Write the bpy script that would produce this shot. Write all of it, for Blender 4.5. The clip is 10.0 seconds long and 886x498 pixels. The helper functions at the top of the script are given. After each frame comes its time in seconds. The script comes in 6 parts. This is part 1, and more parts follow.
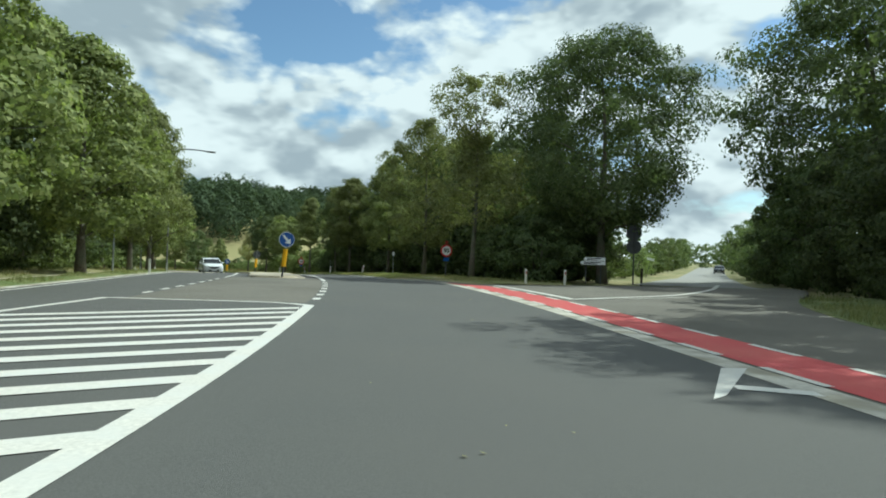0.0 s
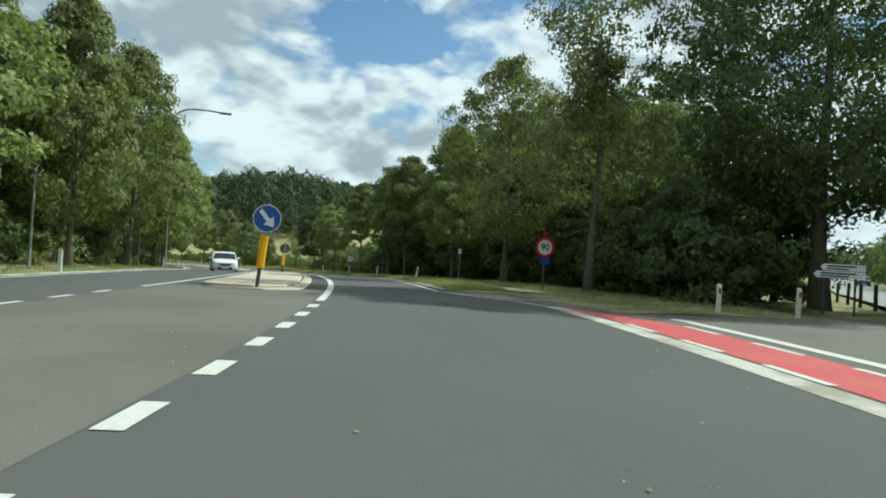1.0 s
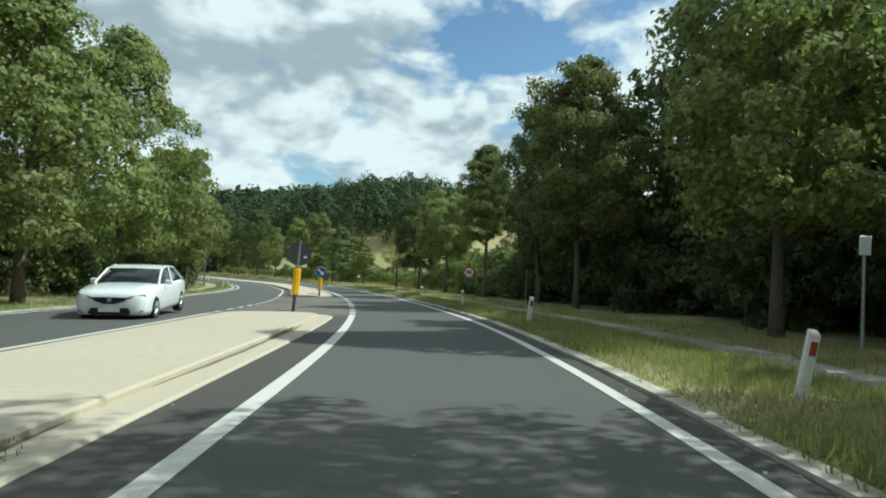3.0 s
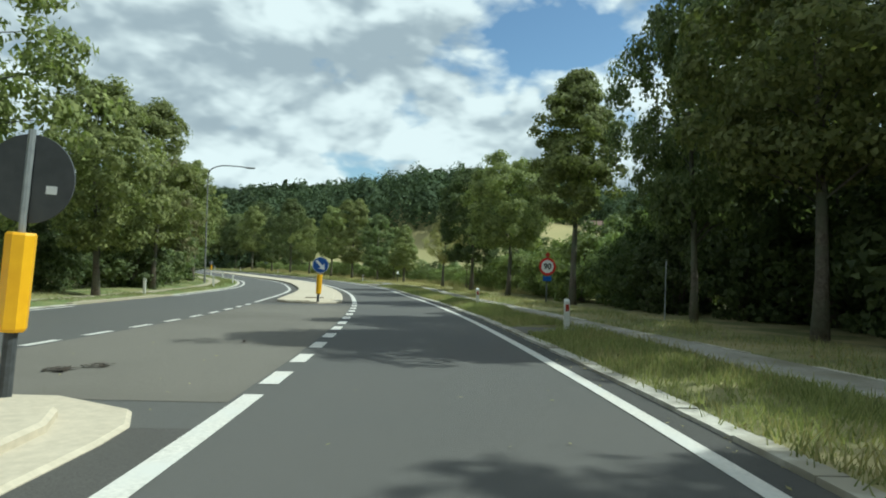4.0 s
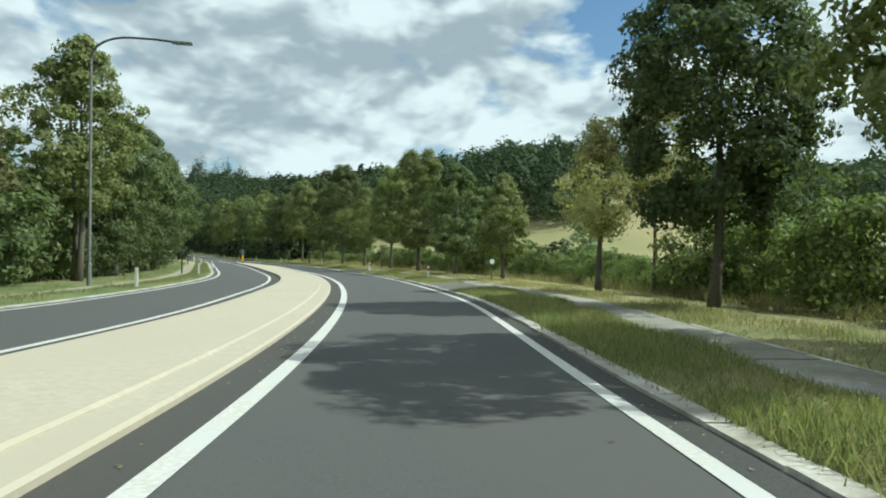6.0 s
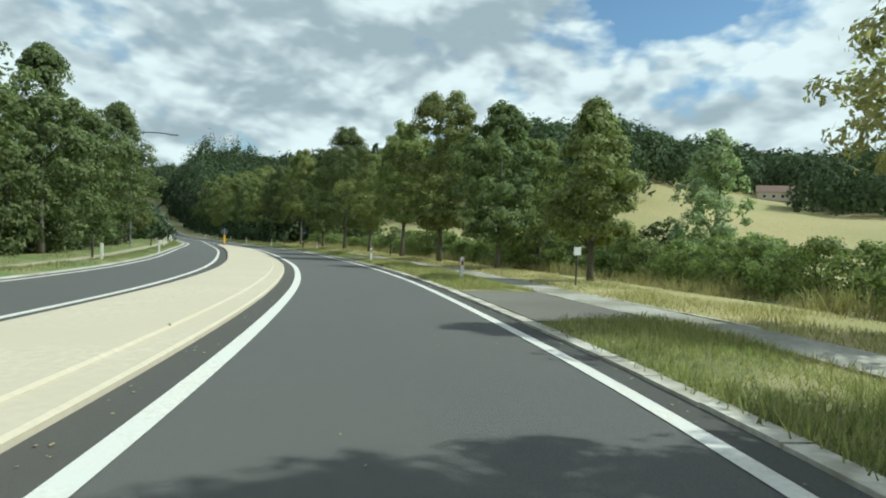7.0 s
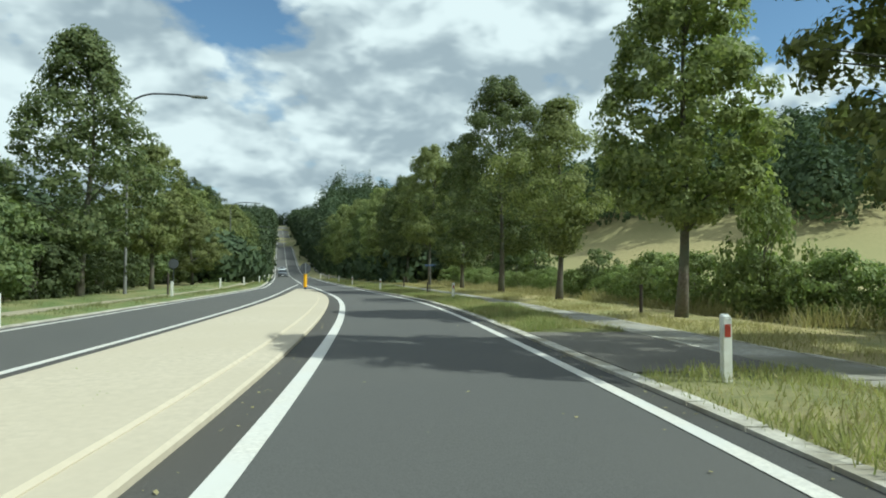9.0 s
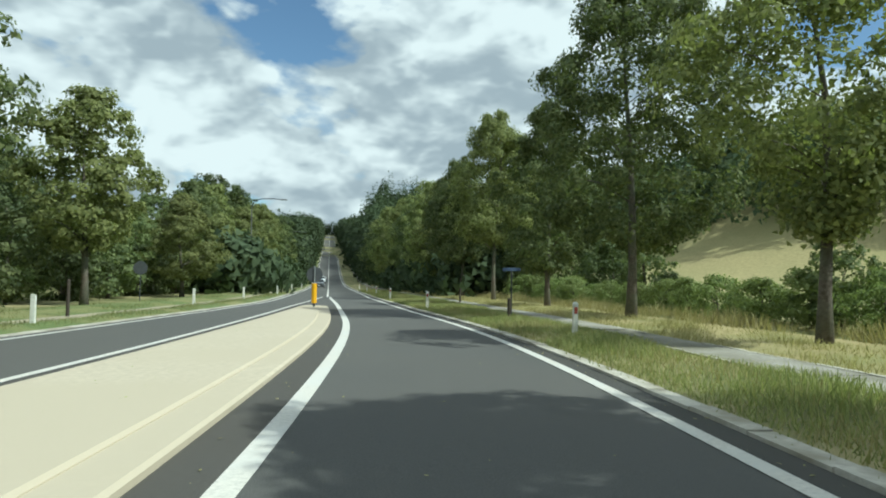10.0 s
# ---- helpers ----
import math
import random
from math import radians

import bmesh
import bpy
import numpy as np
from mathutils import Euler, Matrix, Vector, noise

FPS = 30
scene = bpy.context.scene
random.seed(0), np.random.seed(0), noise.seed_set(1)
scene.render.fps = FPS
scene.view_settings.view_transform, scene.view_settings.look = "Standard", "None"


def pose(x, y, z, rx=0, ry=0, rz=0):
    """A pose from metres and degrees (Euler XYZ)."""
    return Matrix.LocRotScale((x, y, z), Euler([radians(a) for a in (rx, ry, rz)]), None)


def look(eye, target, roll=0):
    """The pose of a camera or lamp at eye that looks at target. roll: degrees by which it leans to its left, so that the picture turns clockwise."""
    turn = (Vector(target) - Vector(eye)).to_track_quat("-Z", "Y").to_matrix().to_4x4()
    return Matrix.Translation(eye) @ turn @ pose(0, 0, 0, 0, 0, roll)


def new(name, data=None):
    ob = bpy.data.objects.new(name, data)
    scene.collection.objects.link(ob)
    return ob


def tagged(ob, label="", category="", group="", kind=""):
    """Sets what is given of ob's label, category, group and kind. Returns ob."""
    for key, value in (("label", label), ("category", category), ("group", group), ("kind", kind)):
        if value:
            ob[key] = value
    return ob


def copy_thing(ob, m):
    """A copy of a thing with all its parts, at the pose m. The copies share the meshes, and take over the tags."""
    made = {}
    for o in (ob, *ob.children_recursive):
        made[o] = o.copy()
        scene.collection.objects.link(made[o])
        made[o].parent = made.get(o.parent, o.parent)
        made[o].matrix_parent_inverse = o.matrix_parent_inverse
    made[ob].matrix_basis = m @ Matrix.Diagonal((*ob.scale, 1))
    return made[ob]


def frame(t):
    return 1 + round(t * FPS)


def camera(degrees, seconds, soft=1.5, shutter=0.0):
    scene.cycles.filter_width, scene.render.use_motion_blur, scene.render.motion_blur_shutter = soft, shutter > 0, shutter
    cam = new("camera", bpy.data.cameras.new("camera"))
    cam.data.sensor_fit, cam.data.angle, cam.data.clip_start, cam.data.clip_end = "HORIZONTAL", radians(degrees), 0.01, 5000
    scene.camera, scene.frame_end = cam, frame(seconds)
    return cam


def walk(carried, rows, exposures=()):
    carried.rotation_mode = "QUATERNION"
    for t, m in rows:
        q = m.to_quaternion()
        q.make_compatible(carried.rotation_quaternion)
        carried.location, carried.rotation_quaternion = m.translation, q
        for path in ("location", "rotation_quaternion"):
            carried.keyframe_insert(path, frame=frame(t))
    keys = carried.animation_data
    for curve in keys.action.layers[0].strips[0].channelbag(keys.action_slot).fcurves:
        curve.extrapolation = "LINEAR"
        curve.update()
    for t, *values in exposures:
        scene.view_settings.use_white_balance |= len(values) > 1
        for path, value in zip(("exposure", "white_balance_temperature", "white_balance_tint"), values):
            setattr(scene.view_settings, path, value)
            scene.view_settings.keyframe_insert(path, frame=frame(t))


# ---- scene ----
cam = camera(72.0, 10.0, soft=1.9)
# seconds, eye x, y, z, then yaw to the left, pitch up and roll, in degrees
PATH = [
    (0.0, -0.003, 0.002, 1.248, 0.01, 0.50, 1.82),
    (0.5, -0.509, 7.746, 1.177, 3.25, 0.33, 2.59),
    (1.0, -1.328, 15.348, 1.090, 6.14, 0.23, 3.08),
    (1.5, -2.498, 22.871, 1.060, 9.37, 0.36, 2.91),
    (2.0, -4.158, 30.238, 1.012, 12.79, 1.32, 2.41),
    (2.5, -6.188, 37.437, 0.916, 16.02, 1.55, 2.03),
    (2.7, -7.060, 40.282, 0.854, 16.79, 1.05, 1.91),
    (3.8, -12.425, 55.597, 0.251, 21.65, 0.44, 1.83),
    (4.0, -13.564, 58.319, 0.134, 22.76, 0.29, 1.83),
    (4.5, -16.663, 65.055, -0.167, 25.33, -0.32, 1.55),
    (5.0, -20.131, 71.763, -0.489, 27.37, -0.76, 1.11),
    (5.5, -23.816, 78.411, -0.800, 29.44, -0.52, 1.09),
    (5.7, -25.341, 81.036, -0.920, 30.11, -0.47, 0.76),
    (6.8, -34.388, 94.900, -1.510, 32.14, -1.65, 2.14),
    (7.0, -36.181, 97.275, -1.599, 32.04, -2.03, 2.27),
    (7.5, -40.881, 103.017, -1.837, 33.89, -3.00, 1.77),
    (8.0, -45.899, 108.500, -2.044, 38.07, -1.94, 1.51),
    (8.5, -51.217, 113.753, -2.235, 41.84, 0.45, 0.99),
    (9.0, -56.764, 118.796, -2.427, 44.70, 1.07, 0.58),
    (9.5, -62.409, 123.640, -2.655, 47.23, 1.73, 0.49),
    (10.0, -68.145, 128.216, -2.813, 49.19, 2.06, 0.85),
]


def view(x, y, z, yaw, pitch, roll):
    a, p = radians(yaw), radians(pitch)
    ahead = Vector((-math.sin(a) * math.cos(p), math.cos(a) * math.cos(p), math.sin(p)))
    return look((x, y, z), Vector((x, y, z)) + 2 * ahead, roll)


EXPOSURE, KELVIN, TINT = -0.02, 5750, -9.0
walk(cam, [(t, view(*row)) for t, *row in PATH], [(0.0, EXPOSURE, KELVIN, TINT), (10.0, EXPOSURE, KELVIN, TINT)])

# ---------------------------------------------------------------- sky and sun
CLOUD = (3.1, 1.7, 0.4)
SUN_HEADING, SUN_HEIGHT = 62.0, 46.0  # degrees to the right of +y, degrees above the horizon
world = bpy.data.worlds.new("sky")
scene.world = world
world.use_nodes = True


def build_sky():
    nt = world.node_tree
    nt.nodes.clear()
    n, l = nt.nodes.new, nt.links.new
    out, back = n("ShaderNodeOutputWorld"), n("ShaderNodeBackground")
    sky = n("ShaderNodeTexSky")
    sky.sky_type, sky.sun_disc = "NISHITA", False
    sky.sun_elevation, sky.sun_rotation = radians(SUN_HEIGHT), radians(SUN_HEADING)
    sky.air_density, sky.dust_density, sky.ozone_density = 1.0, 0.6, 1.6
    co = n("ShaderNodeTexCoord")
    sep = n("ShaderNodeSeparateXYZ")
    l(co.outputs["Generated"], sep.inputs[0])

    def m(op, a, b=None, clamp=False):
        k = n("ShaderNodeMath")
        k.operation, k.use_clamp = op, clamp
        for i, v in enumerate((a, b)):
            if v is None:
                continue
            if isinstance(v, (int, float)):
                k.inputs[i].default_value = v
            else:
                l(v, k.inputs[i])
        return k.outputs[0]

    # a broken deck of stratocumulus: noise on a flat layer overhead, so that it closes up towards the horizon, with puffs on it;
    # the tops are bright, the bases grey, and two clearings stay open
    up = m("MAXIMUM", sep.outputs[2], 0.0)
    depth = m("ADD", up, 0.16)
    comb = n("ShaderNodeCombineXYZ")
    l(m("DIVIDE", sep.outputs[0], depth), comb.inputs[0]), l(m("DIVIDE", sep.outputs[1], depth), comb.inputs[1])
    dome = n("ShaderNodeCombineXYZ")
    l(sep.outputs[0], dome.inputs[0]), l(sep.outputs[1], dome.inputs[1]), l(m("MULTIPLY", up, 1.8), dome.inputs[2])

    def noise_at(src, off, scale, detail, rough, distortion=0.0):
        mp = n("ShaderNodeMapping")
        mp.inputs["Location"].default_value = off
        l(src.outputs[0], mp.inputs[0])
        t = n("ShaderNodeTexNoise")
        t.inputs["Scale"].default_value, t.inputs["Detail"].default_value = scale, detail
        t.inputs["Roughness"].default_value, t.inputs["Distortion"].default_value = rough, distortion
        l(mp.outputs[0], t.inputs["Vector"])
        return t.outputs["Fac"]

    def clearing(bearing, height, wide, tall):
        """A smooth bump towards a bearing (left of +y) and height, wide and tall in degrees."""
        a = radians(bearing)
        across = m("ADD", m("MULTIPLY", sep.outputs[0], math.cos(a)), m("MULTIPLY", sep.outputs[1], math.sin(a)))
        ahead = m("SUBTRACT", m("MULTIPLY", sep.outputs[1], math.cos(a)), m("MULTIPLY", sep.outputs[0], math.sin(a)))
        q = m("ADD", m("POWER", m("DIVIDE", across, math.sin(radians(wide))), 2.0), m("POWER", m("DIVIDE", m("SUBTRACT", sep.outputs[2], math.sin(radians(height))), math.sin(radians(tall))), 2.0))
        return m("MULTIPLY", m("POWER", 2.718, m("MULTIPLY", q, -0.7)), m("GREATER_THAN", ahead, 0.0))

    CX, CY, CZ = CLOUD

    def billow(off, scale):
        """Rounded heads of cumulus, warped a little."""
        mp, warp, add = n("ShaderNodeMapping"), n("ShaderNodeTexNoise"), n("ShaderNodeVectorMath")
        mp.inputs["Location"].default_value = off
        l(dome.outputs[0], mp.inputs[0])
        warp.inputs["Scale"].default_value, warp.inputs["Detail"].default_value = 6.0, 4.0
        l(mp.outputs[0], warp.inputs["Vector"])
        add.operation = "MULTIPLY_ADD"
        l(warp.outputs["Color"], add.inputs[0])
        add.inputs[1].default_value = (0.16, 0.16, 0.16)
        l(mp.outputs[0], add.inputs[2])
        v = n("ShaderNodeTexVoronoi")
        v.feature = "SMOOTH_F1"
        v.inputs["Scale"].default_value, v.inputs["Smoothness"].default_value = scale, 0.7
        v.inputs["Detail"].default_value, v.inputs["Roughness"].default_value, v.inputs["Lacunarity"].default_value = 2.0, 0.5, 2.3
        l(add.outputs[0], v.inputs["Vector"])
        return v.outputs["Distance"]

    flat = noise_at(comb, (CX, CY, CZ), 0.95, 4.0, 0.45)
    puff = noise_at(dome, (CX, CY, CZ), 4.6, 8.0, 0.52, 0.1)
    soft, soft_above = noise_at(dome, (CX, CY, CZ), 3.3, 4.5, 0.5), noise_at(dome, (CX, CY, CZ + 0.11), 3.3, 4.5, 0.5)
    heads, heads_above = billow((CX, CY, CZ), 7.5), billow((CX, CY, CZ + 0.055), 7.5)
    big = m("ADD", m("ADD", m("MULTIPLY", flat, 0.46), m("MULTIPLY", puff, 0.54)), m("MULTIPLY", m("SUBTRACT", 0.62, heads), 0.12))
    gaps = m("ADD", m("MULTIPLY", clearing(2.0, 20.5, 10.0, 3.8), 0.135), m("MULTIPLY", clearing(63.5, 18.5, 6.0, 3.2), 0.15))
    cover = n("ShaderNodeValToRGB")
    cover.color_ramp.elements[0].position, cover.color_ramp.elements[1].position = 0.365, 0.425
    l(m("SUBTRACT", big, gaps), cover.inputs[0])
    relief = m("ADD", m("MULTIPLY", m("SUBTRACT", soft, soft_above), 2.2), m("ADD", m("MULTIPLY", m("SUBTRACT", heads_above, heads), 1.15), m("MULTIPLY", m("SUBTRACT", puff, 0.5), 0.5)))
    lit = m("ADD", m("ADD", relief, 0.58), m("MULTIPLY", m("SUBTRACT", flat, 0.5), -1.0))
    shade = n("ShaderNodeValToRGB")
    shade.color_ramp.elements[0].position, shade.color_ramp.elements[1].position = 0.0, 1.0
    shade.color_ramp.interpolation = "EASE"
    shade.color_ramp.elements[0].color, shade.color_ramp.elements[1].color = (0.47, 0.505, 0.545, 1), (1.0, 1.0, 0.985, 1)
    l(lit, shade.inputs[0])
    scale = n("ShaderNodeMix")
    scale.data_type, scale.blend_type = "RGBA", "MULTIPLY"
    scale.inputs[0].default_value = 1.0
    l(shade.outputs[0], scale.inputs[6])
    scale.inputs[7].default_value = (7.5, 7.5, 7.65, 1)
    mix = n("ShaderNodeMix")
    mix.data_type = "RGBA"
    l(cover.outputs[0], mix.inputs[0])
    l(sky.outputs[0], mix.inputs[6])
    l(scale.outputs[2], mix.inputs[7])
    back.inputs["Strength"].default_value = 0.122
    l(mix.outputs[2], back.inputs["Color"])
    l(back.outputs[0], out.inputs["Surface"])


build_sky()
sun = new("sun", bpy.data.lights.new("sun", "SUN"))
sun.data.energy, sun.data.angle, sun.data.color = 4.7, radians(0.53), (1.0, 0.95, 0.86)
_a, _e = radians(SUN_HEADING), radians(SUN_HEIGHT)
sun.matrix_world = look((60 * math.sin(_a), 60 * math.cos(_a), 60), (60 * math.sin(_a) - math.sin(_a) * math.cos(_e), 60 * math.cos(_a) - math.cos(_a) * math.cos(_e), 60 - math.sin(_e)))

# ---------------------------------------------------------------- materials
MATS = {}


def material(name, colour, rough=0.8, colour2=None, scale=8.0, detail=6.0, bump=0.0, bump_scale=60.0, big=None, big_scale=0.4,
             metal=0.0, per_object=0.0, per_island=0.0, spec=0.3, coat=0.0, mix=(0.35, 0.65)):
    """A procedural surface: two colours by fine noise, a third by broad noise, relief, and variation per object or island."""
    if name in MATS:
        return MATS[name]
    mat = MATS[name] = bpy.data.materials.new(name)
    mat.use_nodes = True
    nt = mat.node_tree
    n, l = nt.nodes.new, nt.links.new
    p = nt.nodes["Principled BSDF"]
    p.inputs["Roughness"].default_value, p.inputs["Metallic"].default_value = rough, metal
    p.inputs["Specular IOR Level"].default_value = spec
    p.inputs["Coat Weight"].default_value = coat
    co = n("ShaderNodeTexCoord")
    place = co.outputs["Object"]
    if colour2 is None:
        colour2 = tuple(c * 0.82 for c in colour)
    t = n("ShaderNodeTexNoise")
    t.inputs["Scale"].default_value, t.inputs["Detail"].default_value, t.inputs["Roughness"].default_value = scale, detail, 0.62
    l(place, t.inputs["Vector"])
    r = n("ShaderNodeValToRGB")
    r.color_ramp.elements[0].position, r.color_ramp.elements[1].position = mix
    r.color_ramp.elements[0].color, r.color_ramp.elements[1].color = (*colour2, 1), (*colour, 1)
    l(t.outputs["Fac"], r.inputs[0])
    last = r.outputs[0]
    if big:
        t2 = n("ShaderNodeTexNoise")
        t2.inputs["Scale"].default_value, t2.inputs["Detail"].default_value = big_scale, 5.0
        l(place, t2.inputs["Vector"])
        r2 = n("ShaderNodeValToRGB")
        r2.color_ramp.elements[0].position, r2.color_ramp.elements[1].position = 0.42, 0.62
        l(t2.outputs["Fac"], r2.inputs[0])
        k = n("ShaderNodeMix")
        k.data_type = "RGBA"
        l(r2.outputs[0], k.inputs[0])
        l(last, k.inputs[6])
        k.inputs[7].default_value = (*big, 1)
        last = k.outputs[2]
    for amount, source in ((per_object, "object"), (per_island, "island")):
        if not amount:
            continue
        src = n("ShaderNodeObjectInfo").outputs["Random"] if source == "object" else n("ShaderNodeNewGeometry").outputs["Random Per Island"]
        h = n("ShaderNodeHueSaturation")
        mv = n("ShaderNodeMapRange")
        mv.inputs["To Min"].default_value, mv.inputs["To Max"].default_value = 1 - amount, 1 + amount
        mh = n("ShaderNodeMapRange")
        mh.inputs["To Min"].default_value, mh.inputs["To Max"].default_value = 0.5 - amount * 0.05, 0.5 + amount * 0.03
        l(src, mv.inputs[0]), l(src, mh.inputs[0])
        l(mv.outputs[0], h.inputs["Value"]), l(mh.outputs[0], h.inputs["Hue"])
        l(last, h.inputs["Color"])
        last = h.outputs[0]
    l(last, p.inputs["Base Color"])
    if bump:
        t3 = n("ShaderNodeTexNoise")
        t3.inputs["Scale"].default_value, t3.inputs["Detail"].default_value = bump_scale, 4.0
        l(place, t3.inputs["Vector"])
        b = n("ShaderNodeBump")
        b.inputs["Strength"].default_value, b.inputs["Distance"].default_value = bump, 0.02
        l(t3.outputs["Fac"], b.inputs["Height"])
        l(b.outputs[0], p.inputs["Normal"])
    return mat


def foliage(name, colour, colour2, glow=0.35, spec=0.16):
    """Leaves: two greens from leaf to leaf, a shift from tree to tree, and light that comes through."""
    if name in MATS:
        return MATS[name]
    mat = MATS[name] = bpy.data.materials.new(name)
    mat.use_nodes = True
    nt = mat.node_tree
    n, l = nt.nodes.new, nt.links.new
    p, out = nt.nodes["Principled BSDF"], nt.nodes["Material Output"]
    p.inputs["Roughness"].default_value, p.inputs["Specular IOR Level"].default_value = 0.6, spec
    geo, info = n("ShaderNodeNewGeometry"), n("ShaderNodeObjectInfo")
    r = n("ShaderNodeValToRGB")
    r.color_ramp.elements[0].color, r.color_ramp.elements[1].color = (*colour2, 1), (*colour, 1)
    l(geo.outputs["Random Per Island"], r.inputs[0])
    h = n("ShaderNodeHueSaturation")
    mv, mh = n("ShaderNodeMapRange"), n("ShaderNodeMapRange")
    mv.inputs["To Min"].default_value, mv.inputs["To Max"].default_value = 0.8, 1.2
    mh.inputs["To Min"].default_value, mh.inputs["To Max"].default_value = 0.491, 0.507
    l(info.outputs["Random"], mv.inputs[0]), l(info.outputs["Random"], mh.inputs[0])
    l(mv.outputs[0], h.inputs["Value"]), l(mh.outputs[0], h.inputs["Hue"])
    l(r.outputs[0], h.inputs["Color"])
    l(h.outputs[0], p.inputs["Base Color"])
    tr = n("ShaderNodeBsdfTranslucent")
    warm = n("ShaderNodeMix")
    warm.data_type, warm.blend_type = "RGBA", "MULTIPLY"
    warm.inputs[0].default_value = 1.0
    l(h.outputs[0], warm.inputs[6])
    warm.inputs[7].default_value = (1.2, 1.35, 0.75, 1)
    l(warm.outputs[2], tr.inputs["Color"])
    ms = n("ShaderNodeMixShader")
    ms.inputs[0].default_value = glow
    l(p.outputs[0], ms.inputs[1]), l(tr.outputs[0], ms.inputs[2])
    l(ms.outputs[0], out.inputs["Surface"])
    return mat


ASPHALT = material("asphalt", (0.134, 0.131, 0.124), 0.85, (0.087, 0.086, 0.081), 70, 8, 0.5, 180, (0.118, 0.114, 0.106), 0.22)
ASPHALT_OLD = material("asphalt_old", (0.215, 0.198, 0.168), 0.9, (0.138, 0.127, 0.108), 60, 8, 0.5, 150, (0.145, 0.133, 0.112), 0.25)
ASPHALT_DARK = material("asphalt_gutter", (0.112, 0.105, 0.096), 0.88, (0.072, 0.068, 0.062), 60, 8, 0.5, 160, (0.09, 0.083, 0.074), 0.5)
ASPHALT_EDGE = material("asphalt_edge", (0.105, 0.102, 0.096), 0.88, (0.066, 0.064, 0.06), 60, 8, 0.5, 160, (0.082, 0.078, 0.07), 0.5)
PAINT = material("road_paint", (0.72, 0.685, 0.62), 0.6, (0.55, 0.525, 0.475), 25, 8, 0.25, 120, (0.63, 0.615, 0.575), 1.5)
RED = material("red_cycle_surface", (0.56, 0.10, 0.10), 0.75, (0.42, 0.075, 0.08), 30, 8, 0.3, 140, (0.50, 0.11, 0.10), 0.8)
CONCRETE = material("pale_concrete", (0.56, 0.49, 0.38), 0.85, (0.47, 0.41, 0.315), 10, 8, 0.15, 120, (0.50, 0.435, 0.33), 0.35)
GRIME = material("olive_grime", (0.17, 0.15, 0.095), 0.95, (0.09, 0.085, 0.05), 14, 8, 0.5, 60, (0.26, 0.22, 0.15), 0.9)
KERB = material("kerb_concrete", (0.62, 0.585, 0.51), 0.88, (0.46, 0.43, 0.37), 14, 8, 0.3, 80, (0.33, 0.30, 0.235), 1.6)
PATH_GREY = material("cycle_path_concrete", (0.43, 0.405, 0.35), 0.9, (0.29, 0.275, 0.235), 12, 9, 0.5, 90, (0.22, 0.205, 0.155), 0.55)
SIDE_GREY = material("side_road_asphalt", (0.36, 0.35, 0.325), 0.9, (0.26, 0.25, 0.235), 30, 8, 0.4, 120, (0.30, 0.29, 0.265), 0.4)
GRAVEL = material("tan_gravel", (0.45, 0.39, 0.29), 0.95, (0.30, 0.26, 0.19), 45, 8, 0.6, 60, (0.36, 0.33, 0.22), 0.6)
GRASS = material("grass_ground", (0.22, 0.22, 0.09), 0.95, (0.125, 0.135, 0.052), 9, 8, 0.7, 30, (0.34, 0.295, 0.15), 0.5)
FIELD = material("field", (0.40, 0.335, 0.165), 0.95, (0.28, 0.245, 0.115), 2.2, 9, 0.6, 9, (0.275, 0.255, 0.115), 0.03)
LAWN = material("mown_lawn", (0.17, 0.215, 0.075), 0.95, (0.10, 0.135, 0.048), 9, 8, 0.7, 30, (0.24, 0.23, 0.10), 0.5)
STRAW = material("straw_ground", (0.46, 0.38, 0.19), 0.95, (0.30, 0.255, 0.12), 7, 8, 0.7, 30, (0.27, 0.26, 0.11), 0.6)
BLADE = foliage("grass_blades", (0.35, 0.345, 0.17), (0.165, 0.185, 0.08), 0.42)
PALE = foliage("bleached_grass", (0.44, 0.43, 0.20), (0.28, 0.285, 0.115), 0.35)
DRY = foliage("dry_grass", (0.46, 0.40, 0.22), (0.28, 0.26, 0.125), 0.35)
BARK = material("bark", (0.17, 0.145, 0.115), 0.95, (0.085, 0.07, 0.055), 14, 8, 0.9, 26, (0.12, 0.13, 0.09), 1.2, per_object=0.12)
LEAF_A = foliage("leaf_lime", (0.30, 0.315, 0.125), (0.13, 0.155, 0.062), 0.38)
LEAF_B = foliage("leaf_maple", (0.21, 0.24, 0.105), (0.092, 0.122, 0.055), 0.38)
LEAF_C = foliage("leaf_dark", (0.145, 0.172, 0.078), (0.066, 0.088, 0.042), 0.42)
LEAF_D = foliage("leaf_autumn", (0.44, 0.38, 0.2), (0.25, 0.25, 0.115), 0.38)
LEAF_LIGHT = foliage("leaf_ash", (0.30, 0.305, 0.14), (0.15, 0.17, 0.075), 0.5)
LEAF_BRONZE = foliage("leaf_bronze", (0.24, 0.22, 0.11), (0.12, 0.12, 0.06), 0.28)
DEAD_LEAF = foliage("fallen_leaf_brown", (0.34, 0.19, 0.09), (0.17, 0.10, 0.055), 0.15)
LEAF_E = foliage("leaf_silver", (0.36, 0.40, 0.25), (0.18, 0.22, 0.11))
LEAF_F = foliage("leaf_bush", (0.29, 0.325, 0.13), (0.13, 0.17, 0.066), 0.36)
LEAF_FAR = foliage("leaf_far_wood", (0.098, 0.126, 0.068), (0.06, 0.084, 0.05), 0.2, 0.03)
STEEL = material("galvanised_steel", (0.42, 0.44, 0.45), 0.5, (0.33, 0.35, 0.36), 9, 5, 0.1, 40, metal=0.7)
